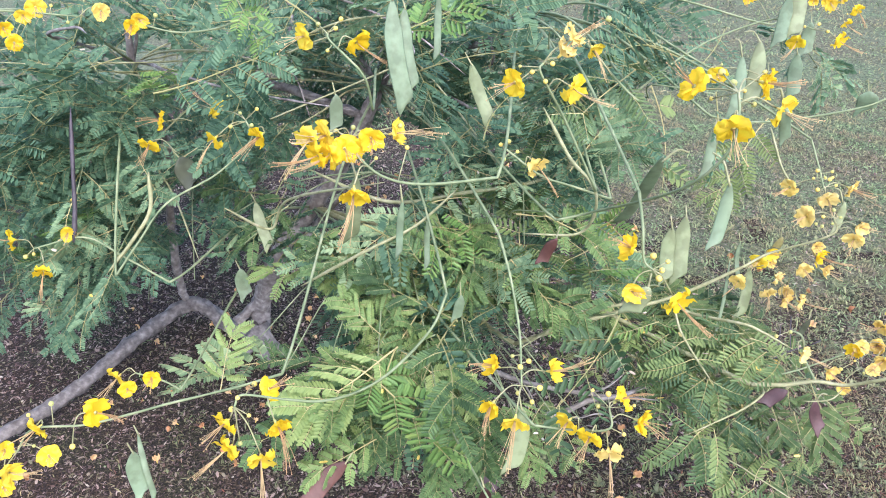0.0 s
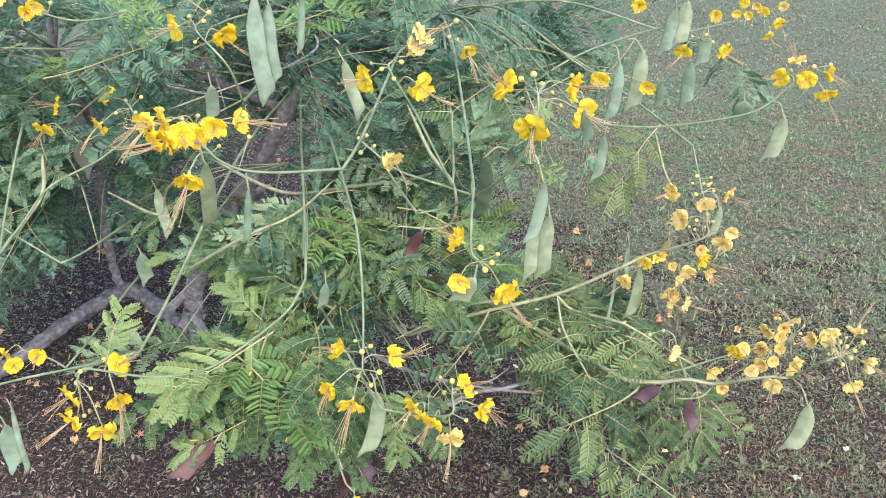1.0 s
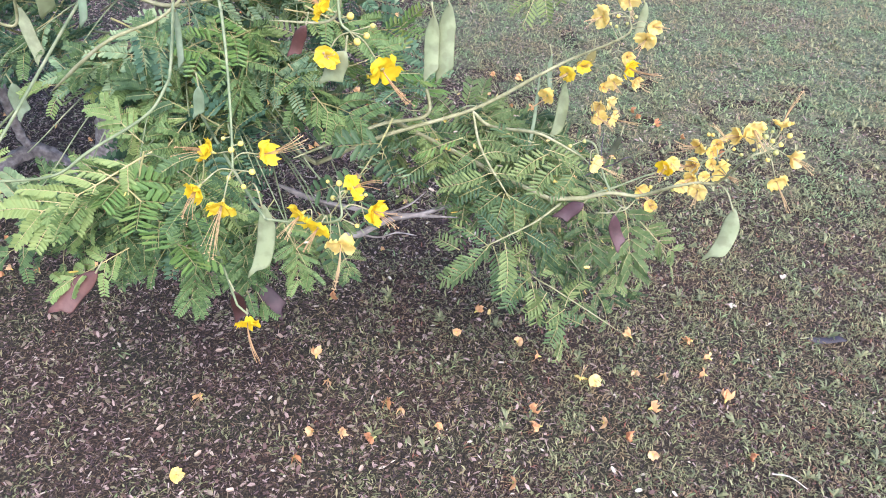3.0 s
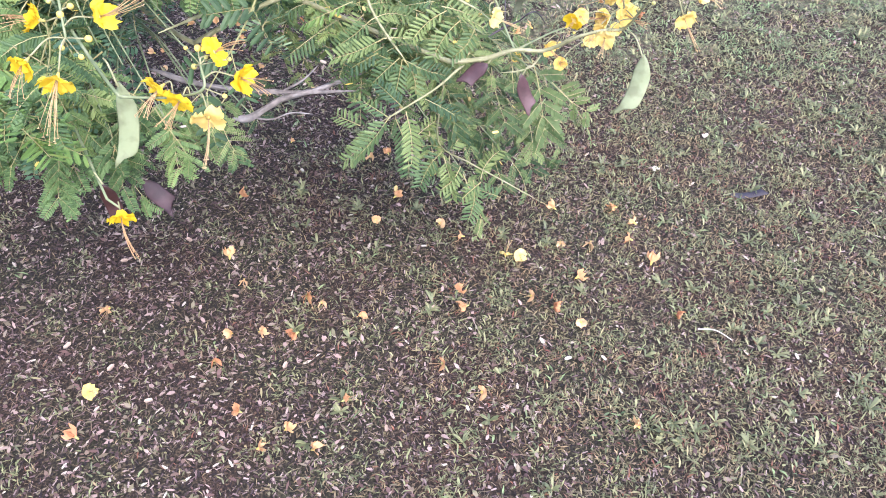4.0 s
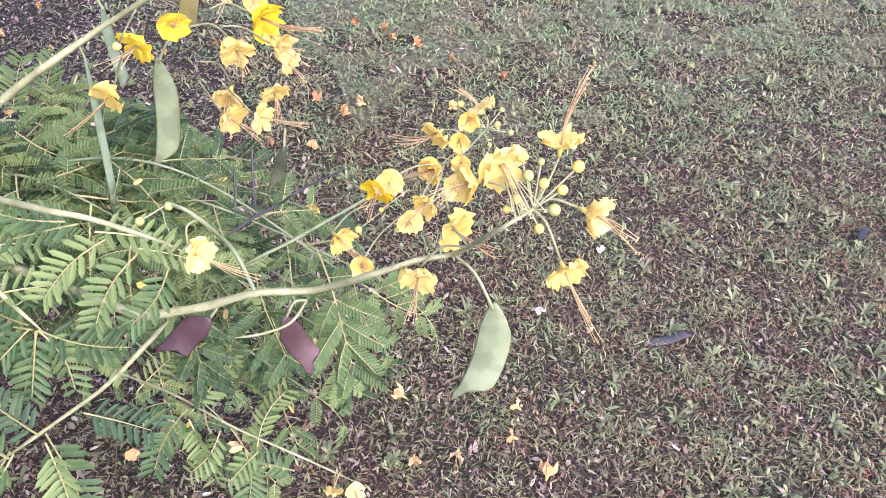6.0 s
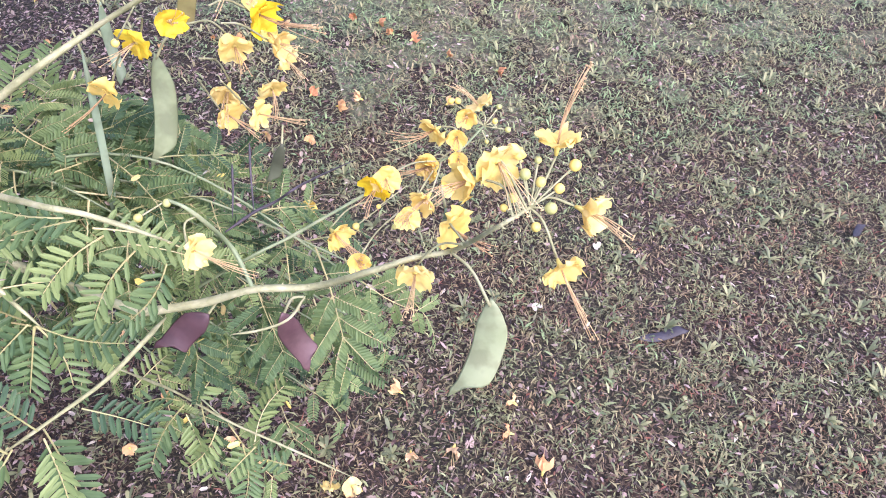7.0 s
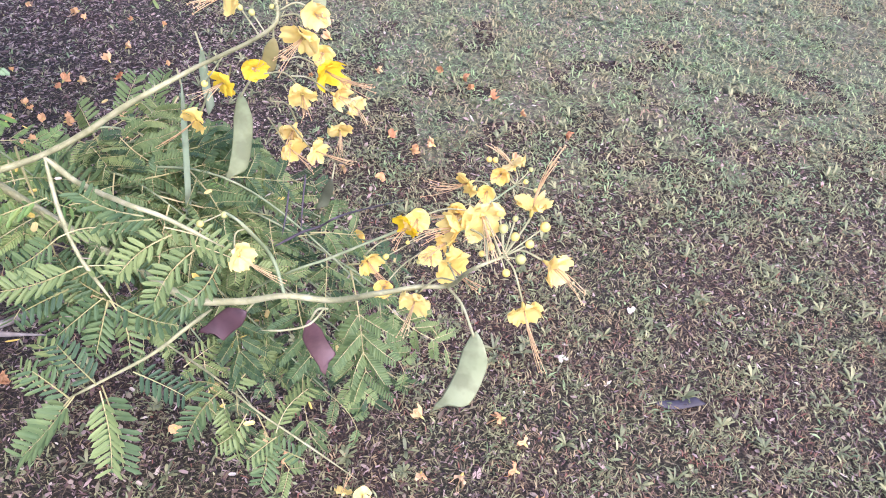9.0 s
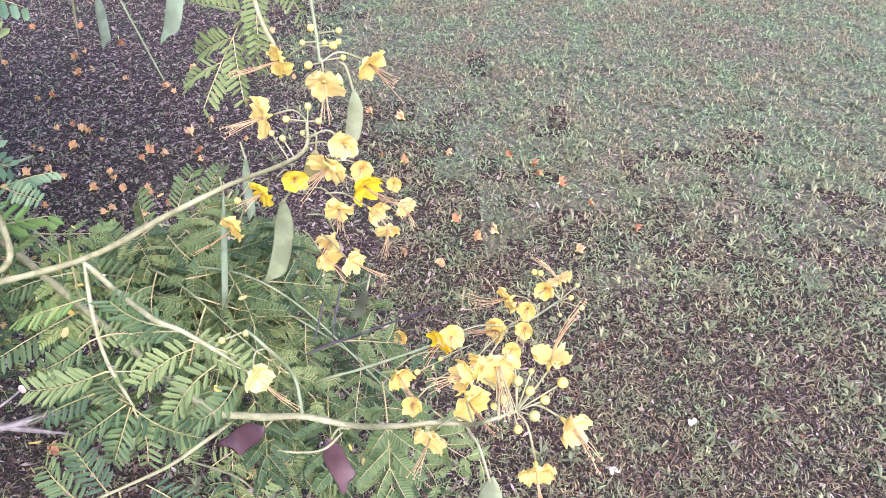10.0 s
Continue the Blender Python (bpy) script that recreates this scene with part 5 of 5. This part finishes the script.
feather((0.634, 1.278, 0.339), (0.640, 1.226, 0.272))
feather((0.631, 1.290, 0.351), (0.584, 1.296, 0.353))
feather((0.702, 1.241, 0.305), (0.740, 1.285, 0.344))
feather((0.702, 1.237, 0.301), (0.663, 1.220, 0.279))
feather((0.688, 1.242, 0.304), (0.674, 1.196, 0.244))
feather((0.587, 1.311, 0.369), (0.623, 1.329, 0.391))
feather((0.665, 1.262, 0.324), (0.621, 1.237, 0.293))
feather((0.738, 1.213, 0.278), (0.699, 1.230, 0.292))
feather((0.650, 1.369, 0.290), (0.613, 1.404, 0.324))
feather((0.724, 1.383, 0.312), (0.675, 1.368, 0.291))
feather((0.751, 1.348, 0.277), (0.712, 1.316, 0.239))
feather((0.662, 1.411, 0.336), (0.613, 1.421, 0.342))
feather((0.699, 1.422, 0.351), (0.650, 1.403, 0.326))
feather((0.742, 1.416, 0.348), (0.699, 1.434, 0.364))
feather((0.675, 1.385, 0.309), (0.730, 1.366, 0.285))
feather((0.555, 1.483, 0.567), (0.483, 1.502, 0.580))
feather((0.505, 1.482, 0.561), (0.408, 1.514, 0.571))
feather((0.688, 1.417, 0.508), (0.737, 1.425, 0.521))
feather((0.666, 1.395, 0.483), (0.721, 1.378, 0.460))
feather((0.566, 1.464, 0.547), (0.510, 1.478, 0.557))
feather((0.466, 1.476, 0.551), (0.405, 1.493, 0.564))
feather((0.632, 1.442, 0.530), (0.577, 1.456, 0.540))
feather((0.721, 1.401, 0.494), (0.754, 1.411, 0.502))
feather((0.350, 1.492, 0.557), (0.289, 1.510, 0.561))
feather((0.345, 1.470, 0.533), (0.278, 1.461, 0.508))
feather((0.311, 1.520, 0.584), (0.361, 1.529, 0.591))
feather((0.328, 1.421, 0.480), (0.279, 1.431, 0.478))
feather((0.389, 1.445, 0.511), (0.334, 1.451, 0.512))
feather((0.616, 1.473, 0.562), (0.555, 1.499, 0.573), True)
feather((0.660, 1.456, 0.547), (0.621, 1.473, 0.555), True)
feather((0.545, 1.259, 0.569), (0.490, 1.284, 0.575))
feather((0.542, 1.263, 0.572), (0.489, 1.314, 0.590))
feather((0.527, 1.285, 0.587), (0.466, 1.271, 0.544))
feather((0.506, 1.318, 0.611), (0.545, 1.328, 0.625))
feather((0.501, 1.332, 0.622), (0.463, 1.325, 0.597))
feather((0.508, 1.342, 0.633), (0.545, 1.343, 0.640))
feather((0.499, 1.374, 0.660), (0.479, 1.389, 0.663))
feather((0.533, 1.278, 0.582), (0.585, 1.274, 0.596))
feather((0.549, 1.258, 0.569), (0.521, 1.228, 0.524))
feather((0.496, 1.211, 0.509), (0.467, 1.243, 0.523))
feather((0.477, 1.199, 0.492), (0.439, 1.228, 0.499))
feather((0.504, 1.191, 0.493), (0.441, 1.168, 0.452))
feather((0.537, 1.193, 0.506), (0.549, 1.124, 0.446))
feather((0.493, 1.346, 0.632), (0.471, 1.358, 0.637))


# ---- leaves ----
spray((-0.05, 1.20, 0.69), (0.26, 0.14, 0.10), 28, (-0.1, -0.6, -0.15))
spray((-0.10, 1.08, 0.69), (0.14, 0.06, 0.05), 7, (-0.1, -0.7, -0.3))
spray((0.20, 1.10, 0.68), (0.12, 0.08, 0.06), 6, (0.3, -0.6, -0.3))
spray((0.40, 1.40, 0.60), (0.15, 0.08, 0.09), 6, (0.2, -0.6, -0.1))
spray((0.25, 1.36, 0.97), (0.26, 0.12, 0.10), 22, (0.2, -0.6, 0.0), 0.8, 0.85)
spray((0.46, 1.50, 0.86), (0.10, 0.08, 0.08), 3, (0.4, -0.5, 0.0), 0.4)
spray((-0.42, 1.55, 1.00), (0.28, 0.16, 0.18), 40, (-0.2, -0.6, 0.1), 0.8, 0.8)
spray((-0.50, 1.48, 0.82), (0.26, 0.12, 0.10), 24, (-0.3, -0.6, 0.0), 0.7, 0.78)
spray((-0.75, 1.60, 0.62), (0.16, 0.12, 0.10), 12, (-0.3, -0.6, 0.0), 0.7, 0.78)
spray((0.50, 1.55, 0.55), (0.10, 0.10, 0.08), 4, (0.3, -0.5, 0.0))
spray((0.10, 1.40, 1.17), (0.34, 0.10, 0.08), 14, (0.0, -0.6, 0.2))
spray((-0.06, 1.38, 0.86), (0.22, 0.09, 0.08), 18, (-0.1, -0.6, 0.0), 0.8, 0.82)
spray((0.40, 1.36, 0.80), (0.12, 0.07, 0.07), 8, (0.3, -0.5, 0.0))

spray((-0.33, 1.45, 0.52), (0.16, 0.12, 0.10), 12, (-0.3, -0.6, 0.0))
spray((-0.05, 1.50, 0.55), (0.18, 0.10, 0.10), 10, (0.0, -0.6, 0.0))

spray((-0.28, 1.50, 0.72), (0.08, 0.06, 0.05), 5, (0.0, -0.6, 0.0), 0.8, 0.85)
spray((-0.13, 1.45, 0.69), (0.08, 0.06, 0.05), 5, (0.0, -0.6, 0.0), 0.8, 0.85)
spray((0.09, 1.40, 0.81), (0.08, 0.06, 0.05), 6, (0.0, -0.6, 0.0), 0.8, 0.85)
spray((0.21, 1.35, 0.77), (0.08, 0.06, 0.05), 6, (0.0, -0.6, 0.0), 0.8, 0.85)
spray((0.04, 1.50, 0.86), (0.08, 0.06, 0.05), 5, (0.0, -0.6, 0.0), 0.8, 0.85)
spray((0.32, 1.25, 0.65), (0.06, 0.05, 0.04), 4, (0.0, -0.6, 0.0), 0.8, 0.85)
spray((0.20, 1.40, 0.89), (0.08, 0.06, 0.05), 5, (0.0, -0.6, 0.0), 0.8, 0.85)
spray((0.16, 1.20, 0.73), (0.08, 0.06, 0.05), 4, (0.0, -0.6, 0.0), 0.8, 0.85)
spray((-0.38, 1.50, 0.80), (0.08, 0.06, 0.05), 5, (0.0, -0.6, 0.0), 0.8, 0.85)

spray((-0.81, 1.60, 0.78), (0.07, 0.06, 0.05), 6, (0.0, -0.6, 0.1), 0.7, 0.8)
spray((-0.78, 1.62, 0.65), (0.07, 0.06, 0.05), 6, (0.0, -0.6, 0.1), 0.7, 0.8)
spray((-0.88, 1.60, 0.58), (0.07, 0.06, 0.05), 4, (0.0, -0.6, 0.1), 0.7, 0.8)
spray((-0.62, 1.65, 0.73), (0.07, 0.06, 0.05), 5, (0.0, -0.6, 0.1), 0.7, 0.8)
spray((-0.54, 1.70, 0.59), (0.07, 0.06, 0.05), 4, (0.0, -0.6, 0.1), 0.7, 0.8)
spray((-0.47, 1.70, 0.74), (0.07, 0.06, 0.05), 4, (0.0, -0.6, 0.1), 0.7, 0.8)
spray((-0.30, 1.50, 0.71), (0.07, 0.06, 0.05), 5, (0.0, -0.6, 0.1), 0.7, 0.8)
spray((-0.16, 1.50, 0.77), (0.07, 0.06, 0.05), 5, (0.0, -0.6, 0.1), 0.7, 0.8)
spray((-0.02, 1.45, 0.75), (0.07, 0.06, 0.05), 5, (0.0, -0.6, 0.1), 0.7, 0.8)
spray((-0.31, 1.40, 0.65), (0.07, 0.06, 0.05), 4, (0.0, -0.6, 0.1), 0.7, 0.8)
spray((0.11, 1.45, 0.79), (0.07, 0.06, 0.05), 4, (0.0, -0.6, 0.1), 0.7, 0.8)

# leafy twigs of the low branch beside the lawn
for end, mid_z, size, kinds in (((0.85, 1.34, 0.36), 0.55, 0.70, FINE), ((0.83, 1.43, 0.30), 0.50, 0.68, FINE), ((0.89, 1.37, 0.40), 0.55, 0.68, FINE), ((0.84, 1.38, 0.27), 0.48, 0.68, FINE), ((0.74, 1.40, 0.30), 0.48, 0.68, FINE), ((0.78, 1.30, 0.29), 0.47, 0.68, FINE), ((0.68, 1.28, 0.28), 0.46, 0.68, FINE),
                                ((0.82, 1.52, 0.40), 0.54, 0.70, FINE), ((0.70, 1.55, 0.50), 0.58, 0.70, FINE), ((0.58, 1.52, 0.58), 0.61, 0.70, FINE), ((0.66, 1.36, 0.54), 0.60, 0.70, FINE)):
    a, b = Vector((0.42, 1.50, 0.54)), Vector(end)
    shoot([a, a.lerp(b, 0.5) + Vector((0, 0, mid_z - (a.z + b.z) / 2)), b], 11, kinds, size, start=0.25)
# leafy twigs at the foot of the bush, over the mulch
for end, mid_z, size in (((-0.27, 1.27, 0.65), 0.72, 0.75), ((-0.21, 1.17, 0.65), 0.73, 0.75), ((-0.14, 1.08, 0.65), 0.74, 0.72), ((-0.04, 1.08, 0.66), 0.75, 0.72), ((0.06, 1.11, 0.67), 0.76, 0.72),
                         ((0.15, 1.14, 0.68), 0.76, 0.72), ((0.22, 1.20, 0.70), 0.77, 0.72), ((-0.10, 1.20, 0.71), 0.79, 0.72),
                         ((0.06, 1.03, 0.63), 0.72, 0.66), ((0.13, 1.05, 0.63), 0.72, 0.66), ((0.20, 1.08, 0.63), 0.72, 0.66), ((0.25, 1.16, 0.66), 0.74, 0.66), ((0.10, 1.16, 0.62), 0.70, 0.66), ((-0.02, 1.12, 0.62), 0.70, 0.66)):
    a, b = Vector((-0.04, 1.52, 0.66)), Vector(end)
    shoot([a, a.lerp(b, 0.5) + Vector((0, 0, mid_z - (a.z + b.z) / 2)), b], 9, FRONT, size, start=0.25)
for end in ((0.27, 1.09, 0.61), (0.20, 1.08, 0.61), (0.31, 1.14, 0.58), (0.13, 1.09, 0.61), (0.25, 1.15, 0.56)):
    a, b = Vector((0.10, 1.42, 0.60)), Vector(end)
    shoot([a, a.lerp(b, 0.5) + Vector((0, 0, 0.03)), b], 7, FRONT + FINE[:4], 0.62, start=0.3)

# the sunlit crown of the lower bush
for end in ((-0.32, 1.42, 0.76), (-0.20, 1.37, 0.77), (-0.05, 1.33, 0.80), (0.08, 1.32, 0.82), (0.20, 1.30, 0.80), (-0.42, 1.50, 0.74)):
    a, b = Vector((-0.08, 1.66, 0.80)), Vector(end)
    shoot([a, a.lerp(b, 0.5) + Vector((0, 0, 0.04)), b], 6, FRONT + LEAVES[:4], 0.85, start=0.25)
shoot([(0.80, 1.92, 1.04), (0.94, 2.08, 0.97), (1.06, 2.17, 0.86)], 5, LEAVES, 0.85, start=0.4)
shoot([(0.42, 1.72, 0.95), (0.48, 1.64, 0.88), (0.54, 1.58, 0.78)], 5, LEAVES, 0.85)
shoot([(0.42, 1.50, 0.54), (0.66, 1.42, 0.60), (0.86, 1.33, 0.44)], 7, FINE, 0.75, start=0.3)
shoot([(0.20, 1.55, 0.60), (0.34, 1.50, 0.63), (0.46, 1.43, 0.58)], 5, FRONT, 0.70, start=0.3)
shoot([(0.20, 1.55, 0.58), (0.30, 1.47, 0.62), (0.38, 1.40, 0.58)], 5, FRONT, 0.70, start=0.3)
shoot([(0.16, 1.56, 0.52), (0.22, 1.46, 0.52), (0.27, 1.36, 0.46)], 6, FINE, 0.70, start=0.3)
shoot([(0.30, 1.58, 0.56), (0.38, 1.48, 0.54), (0.45, 1.38, 0.50)], 6, FINE, 0.70, start=0.3)
# leafy twigs low on the shaded side
for end in ((-0.62, 1.62, 0.52), (-0.74, 1.52, 0.56), (-0.86, 1.62, 0.46), (-0.70, 1.75, 0.38), (-0.95, 1.78, 0.40)):
    a, b = Vector((-0.66, 2.00, 0.72)), Vector(end)
    shoot([a, a.lerp(b, 0.5) + Vector((0, 0, 0.06)), b], 6, LEAVES, 0.85, start=0.3)

for end in ((-0.76, 1.45, 0.88), (-0.62, 1.41, 0.86), (-0.50, 1.46, 0.92), (-0.87, 1.58, 0.82), (-0.68, 1.50, 0.76), (-0.98, 1.66, 0.72)):
    a, b = Vector((-0.66, 1.84, 0.94)), Vector(end)
    shoot([a, a.lerp(b, 0.5) + Vector((0, 0, 0.05)), b], 8, LEAVES, 0.68, start=0.3)
for end in ((-0.62, 1.40, 0.66), (-0.74, 1.46, 0.62), (-0.55, 1.36, 0.76), (-0.44, 1.44, 0.66)):
    a, b = Vector((-0.52, 1.78, 0.74)), Vector(end)
    shoot([a, a.lerp(b, 0.5) + Vector((0, 0, 0.05)), b], 8, LEAVES, 0.68, start=0.25)
for end in ((-1.00, 1.86, 0.30), (-1.12, 1.80, 0.32), (-0.90, 2.05, 0.32), (-1.20, 1.95, 0.24)):
    a, b = Vector((-1.05, 2.25, 0.62)), Vector(end)
    shoot([a, a.lerp(b, 0.5) + Vector((0, 0, 0.06)), b], 6, LEAVES, 0.9, start=0.2)

# the thick of the bush behind, too close-grown to tell one leaf from the next
spray((-0.05, 1.28, 0.70), (0.26, 0.10, 0.10), 20, (-0.1, -0.6, 0.0), 0.8, 1.0, rest)
spray((0.05, 1.48, 0.98), (0.36, 0.12, 0.14), 30, (0.0, -0.6, 0.1), 0.8, 1.0, rest)
spray((-0.85, 1.50, 0.90), (0.22, 0.16, 0.16), 18, (-0.4, -0.6, 0.1), 0.8, 1.0, rest)
spray((-0.45, 1.62, 1.02), (0.34, 0.16, 0.18), 24, (-0.2, -0.6, 0.1), 0.8, 1.0, rest)
spray((-0.45, 1.90, 1.00), (0.40, 0.18, 0.24), 40, (-0.1, -0.6, 0.1), 0.8, 1.05, rest)
spray((0.15, 1.85, 1.00), (0.35, 0.18, 0.20), 60, (0.2, -0.6, 0.1), 0.8, 1.05, rest)
spray((-1.00, 1.90, 0.85), (0.30, 0.26, 0.30), 50, (-0.4, -0.5, 0.1), 0.8, 1.05, rest)
spray((-0.20, 2.30, 1.05), (0.65, 0.22, 0.26), 60, (0.0, -0.5, 0.3), 0.8, 1.1, rest)
spray((0.45, 1.95, 0.98), (0.16, 0.12, 0.12), 16, (0.5, -0.4, 0.1), 0.8, 1.05, rest)
spray((-1.10, 2.55, 0.42), (0.45, 0.22, 0.22), 60, (0.0, -0.5, 0.2), 0.9, 1.0, rest)
spray((-0.80, 2.60, 0.60), (0.60, 0.20, 0.22), 45, (0.0, -0.5, 0.2), 0.9, 1.0, rest)
spray((-0.30, 2.15, 0.78), (0.30, 0.10, 0.12), 26, (0.0, -0.5, 0.2), 0.9, 0.85, rest)
GREENS = [LEAF, LEAF_FRONT, LEAF_OUTER, LEAF_YOUNG, RACHIS]
all_v, all_f, all_s, used = [], [], [], 0
for m, me in rest:
    co = np.empty(len(me.vertices) * 3)
    me.vertices.foreach_get("co", co)
    mm = np.array(m)
    all_v.append(co.reshape(-1, 3) @ mm[:3, :3].T + mm[:3, 3])
    all_f += [tuple(used + i for i in p.vertices) for p in me.polygons]
    own = [GREENS.index(m) for m in me.materials]
    all_s += [own[p.material_index] for p in me.polygons]
    used += len(me.vertices)
foliage = on_shrub(part("foliage", (np.concatenate(all_v), all_f), GREENS, None, "dense dark green inner foliage", False, all_s))
tagged(foliage, kind="stuff")


# thin crooked branches through the bush
for _ in range(34):
    hub = pick.choice(HUBS[:4])
    end = Vector((pick.uniform(-0.95, 0.35), pick.uniform(1.35, 1.9), pick.uniform(0.7, 1.3)))
    mid = hub.lerp(end, 0.5) + Vector((pick.gauss(0, 0.05), pick.gauss(0, 0.04), pick.uniform(0.0, 0.08)))
    tan = pick.random() < 0.4
    stem("branch" if tan else "stem", [hub, hub.lerp(mid, 0.5) + Vector((pick.gauss(0, 0.02), 0, 0.01)), mid, mid.lerp(end, 0.5) + Vector((pick.gauss(0, 0.02), 0, pick.gauss(0.01, 0.01))), end], 0.0042 if tan else 0.0028, 0.0016, BARK if tan else GREEN_STEM)

# yellowed leaflets and petals caught among the leaves
verts, faces = [], []
leaflet(verts, faces, Vector((-0.009, 0, 0)), Vector((1, 0, 0)), Vector((0, 0, 1)), 0.018, 0.0075)
verts += [p + Vector((0, 0, -0.0006)) for p in verts]
faces += [tuple(i + 8 for i in reversed(f)) for f in faces]
caught = []
for mat in (CHIP, BUD, LEAF_OLD):
    me = bpy.data.meshes.new("dry_leaflet")
    me.from_pydata([tuple(p) for p in verts], [], faces)
    me.materials.append(mat)
    caught.append(me)
for ob in [o for o in shrub.children if o.name.startswith("leaf")]:
    if pick.random() < 0.32:
        p = ob.matrix_basis @ Vector((pick.uniform(0.06, 0.15), pick.uniform(-0.04, 0.04), 0.003))
        m = Matrix.Translation(p) @ Matrix.Rotation(pick.uniform(0, 6.28), 4, "Z") @ Matrix.Rotation(pick.uniform(-0.9, 0.9), 4, "X") @ Matrix.Scale(pick.uniform(0.45, 0.85), 4)
        on_shrub(share("dry_leaflet", pick.choice(caught), None, m))

# ---- what has fallen ----
def fallen_flower(x, y, me, size=1.0):
    m = Matrix.Translation((x, y, 0.010)) @ Matrix.Rotation(pick.uniform(0, 6.28), 4, "Z") @ Matrix.Rotation(pick.uniform(0.7, 1.5), 4, "X") @ Matrix.Scale(size, 4)
    return tagged(share("fallen_flower", me, None, m), "withered orange-yellow blossom lying on the ground", "fallen flower", "fallen flowers")


FALLEN_A = [(0.508, 1.677), (0.553, 1.680), (0.553, 1.518), (0.180, 1.566), (0.650, 1.415), (0.698, 1.367), (0.500, 1.448), (0.935, 1.429), (0.921, 1.320), (0.991, 1.310), (1.088, 1.306), (1.114, 1.356), (1.084, 1.415), (0.657, 1.203), (0.675, 1.163), (0.819, 1.170), (0.857, 1.134), (0.908, 1.089), (1.117, 1.083), (1.111, 1.228), (0.931, 1.209), (0.332, 1.238), (0.364, 1.214), (0.196, 1.299), (0.442, 1.167), (0.175, 1.154), (0.232, 1.151), (0.310, 1.138), (-0.085, 1.255), (0.142, 1.092), (0.602, 1.023), (0.669, 0.946), (0.396, 0.963), (0.199, 0.965), (0.285, 0.915), (-0.100, 0.950), (0.234, 0.883), (0.334, 0.867), (0.952, 0.831), (0.162, 1.369)]
FALLEN_B = [(1.122, 2.579), (1.175, 2.539), (1.201, 2.482), (1.240, 2.441), (1.310, 2.347), (1.413, 2.260), (1.249, 2.160), (1.056, 2.226), (0.995, 2.213), (0.942, 2.268), (0.821, 2.154), (0.904, 2.105), (0.934, 2.583), (0.805, 2.529), (0.808, 2.755), (-0.007, 2.367), (0.134, 2.360), (-0.137, 2.446), (0.195, 2.640), (0.228, 2.712), (-0.241, 2.991), (-0.208, 3.012), (-0.290, 3.093), (-0.123, 2.556), (0.092, 2.542), (0.131, 2.544), (-0.123, 2.649), (-0.277, 2.828), (-0.504, 3.291), (-0.184, 3.203), (0.059, 2.923)]
FRESH = [(0.785, 1.293), (0.818, 1.291), (-0.095, 1.049)]
CHIPS = [(1.400, 1.647), (1.222, 1.536), (0.603, 1.347), (-0.071, 1.389), (0.180, 1.253), (0.164, 1.116), (-0.060, 1.100), (0.453, 1.345), (0.814, 1.050), (0.857, 1.001), (0.474, 0.892), (0.012, 0.968), (0.415, 1.533), (0.331, 1.644), (0.023, 1.013), (0.634, 0.914), (0.068, 1.436), (-0.155, 1.167), (0.930, 0.992), (0.285, 1.060), (0.604, 1.167), (1.328, 0.943)] + [(1.408, 1.650), (1.230, 1.539), (1.216, 3.370), (0.346, 2.010), (0.306, 2.574), (0.883, 2.065), (1.896, 2.397)]
TWIG = [(1.147, 1.033), (1.183, 1.025), (1.208, 0.996)]
DARK = [(1.379, 1.422), (1.471, 1.417), (1.936, 1.532)]
for x, y in FALLEN_A + FALLEN_B:
    fallen_flower(x, y, pick.choice(WITHERED), pick.uniform(0.90, 1.25))
for x, y in FRESH:
    tagged(fallen_flower(x, y, FADED[0][1], 0.8), "fresh yellow blossom lying on the ground")
for _ in range(90):
    x, y = pick.gauss(-0.1, 0.45), pick.gauss(2.45, 0.45)
    if y > 1.6 and x < 0.9:
        fallen_flower(x, y, pick.choice(WITHERED), pick.uniform(0.6, 1.0))
for _ in range(36):
    fallen_flower(pick.gauss(-0.72, 0.22), pick.gauss(1.88, 0.22), pick.choice(WITHERED), pick.uniform(0.6, 0.9))
verts, faces = [], []
leaflet(verts, faces, Vector((-0.009, 0, 0)), Vector((1, 0, 0)), Vector((0, 0, 1)), 0.018, 0.009)
verts += [p + Vector((0, 0, -0.0008)) for p in verts]
faces += [tuple(i + 8 for i in reversed(f)) for f in faces]
chip = bpy.data.meshes.new("fallen_leaflet")
chip.from_pydata([tuple(p) for p in verts], [], faces)
chip.materials.append(CHIP)
for x, y in CHIPS:
    m = Matrix.Translation((x, y, 0.012)) @ Matrix.Rotation(pick.uniform(0, 6.28), 4, "Z") @ Matrix.Rotation(pick.uniform(-0.4, 0.4), 4, "X") @ Matrix.Scale(pick.uniform(0.7, 1.1), 4)
    tagged(share("fallen_leaflet", chip, None, m), "bleached white leaflet lying on the grass", "fallen leaf", "fallen leaflets")
tagged(part("fallen_twig", tube(curve([(x, y, 0.016) for x, y in TWIG], 6), 0.0016, 0.0010, 6), CHIP), "pale curved dry twig lying on the grass", "twig")


def fallen_pod(a, b, width):
    ob = pod((*a, 0.014), (*b, 0.016), width, (0.1, -0.2, 1), DARK_FALLEN, 0.12)
    ob.parent = None
    ob.matrix_parent_inverse = Matrix.Identity(4)
    ob.name = "fallen_seed_pod"
    return tagged(ob, "blackish old seed pod lying on the grass", "seed pod")


fallen_pod(DARK[0], DARK[1], 0.018)
fallen_pod(DARK[2], (DARK[2][0] + 0.05, DARK[2][1] + 0.03), 0.016)
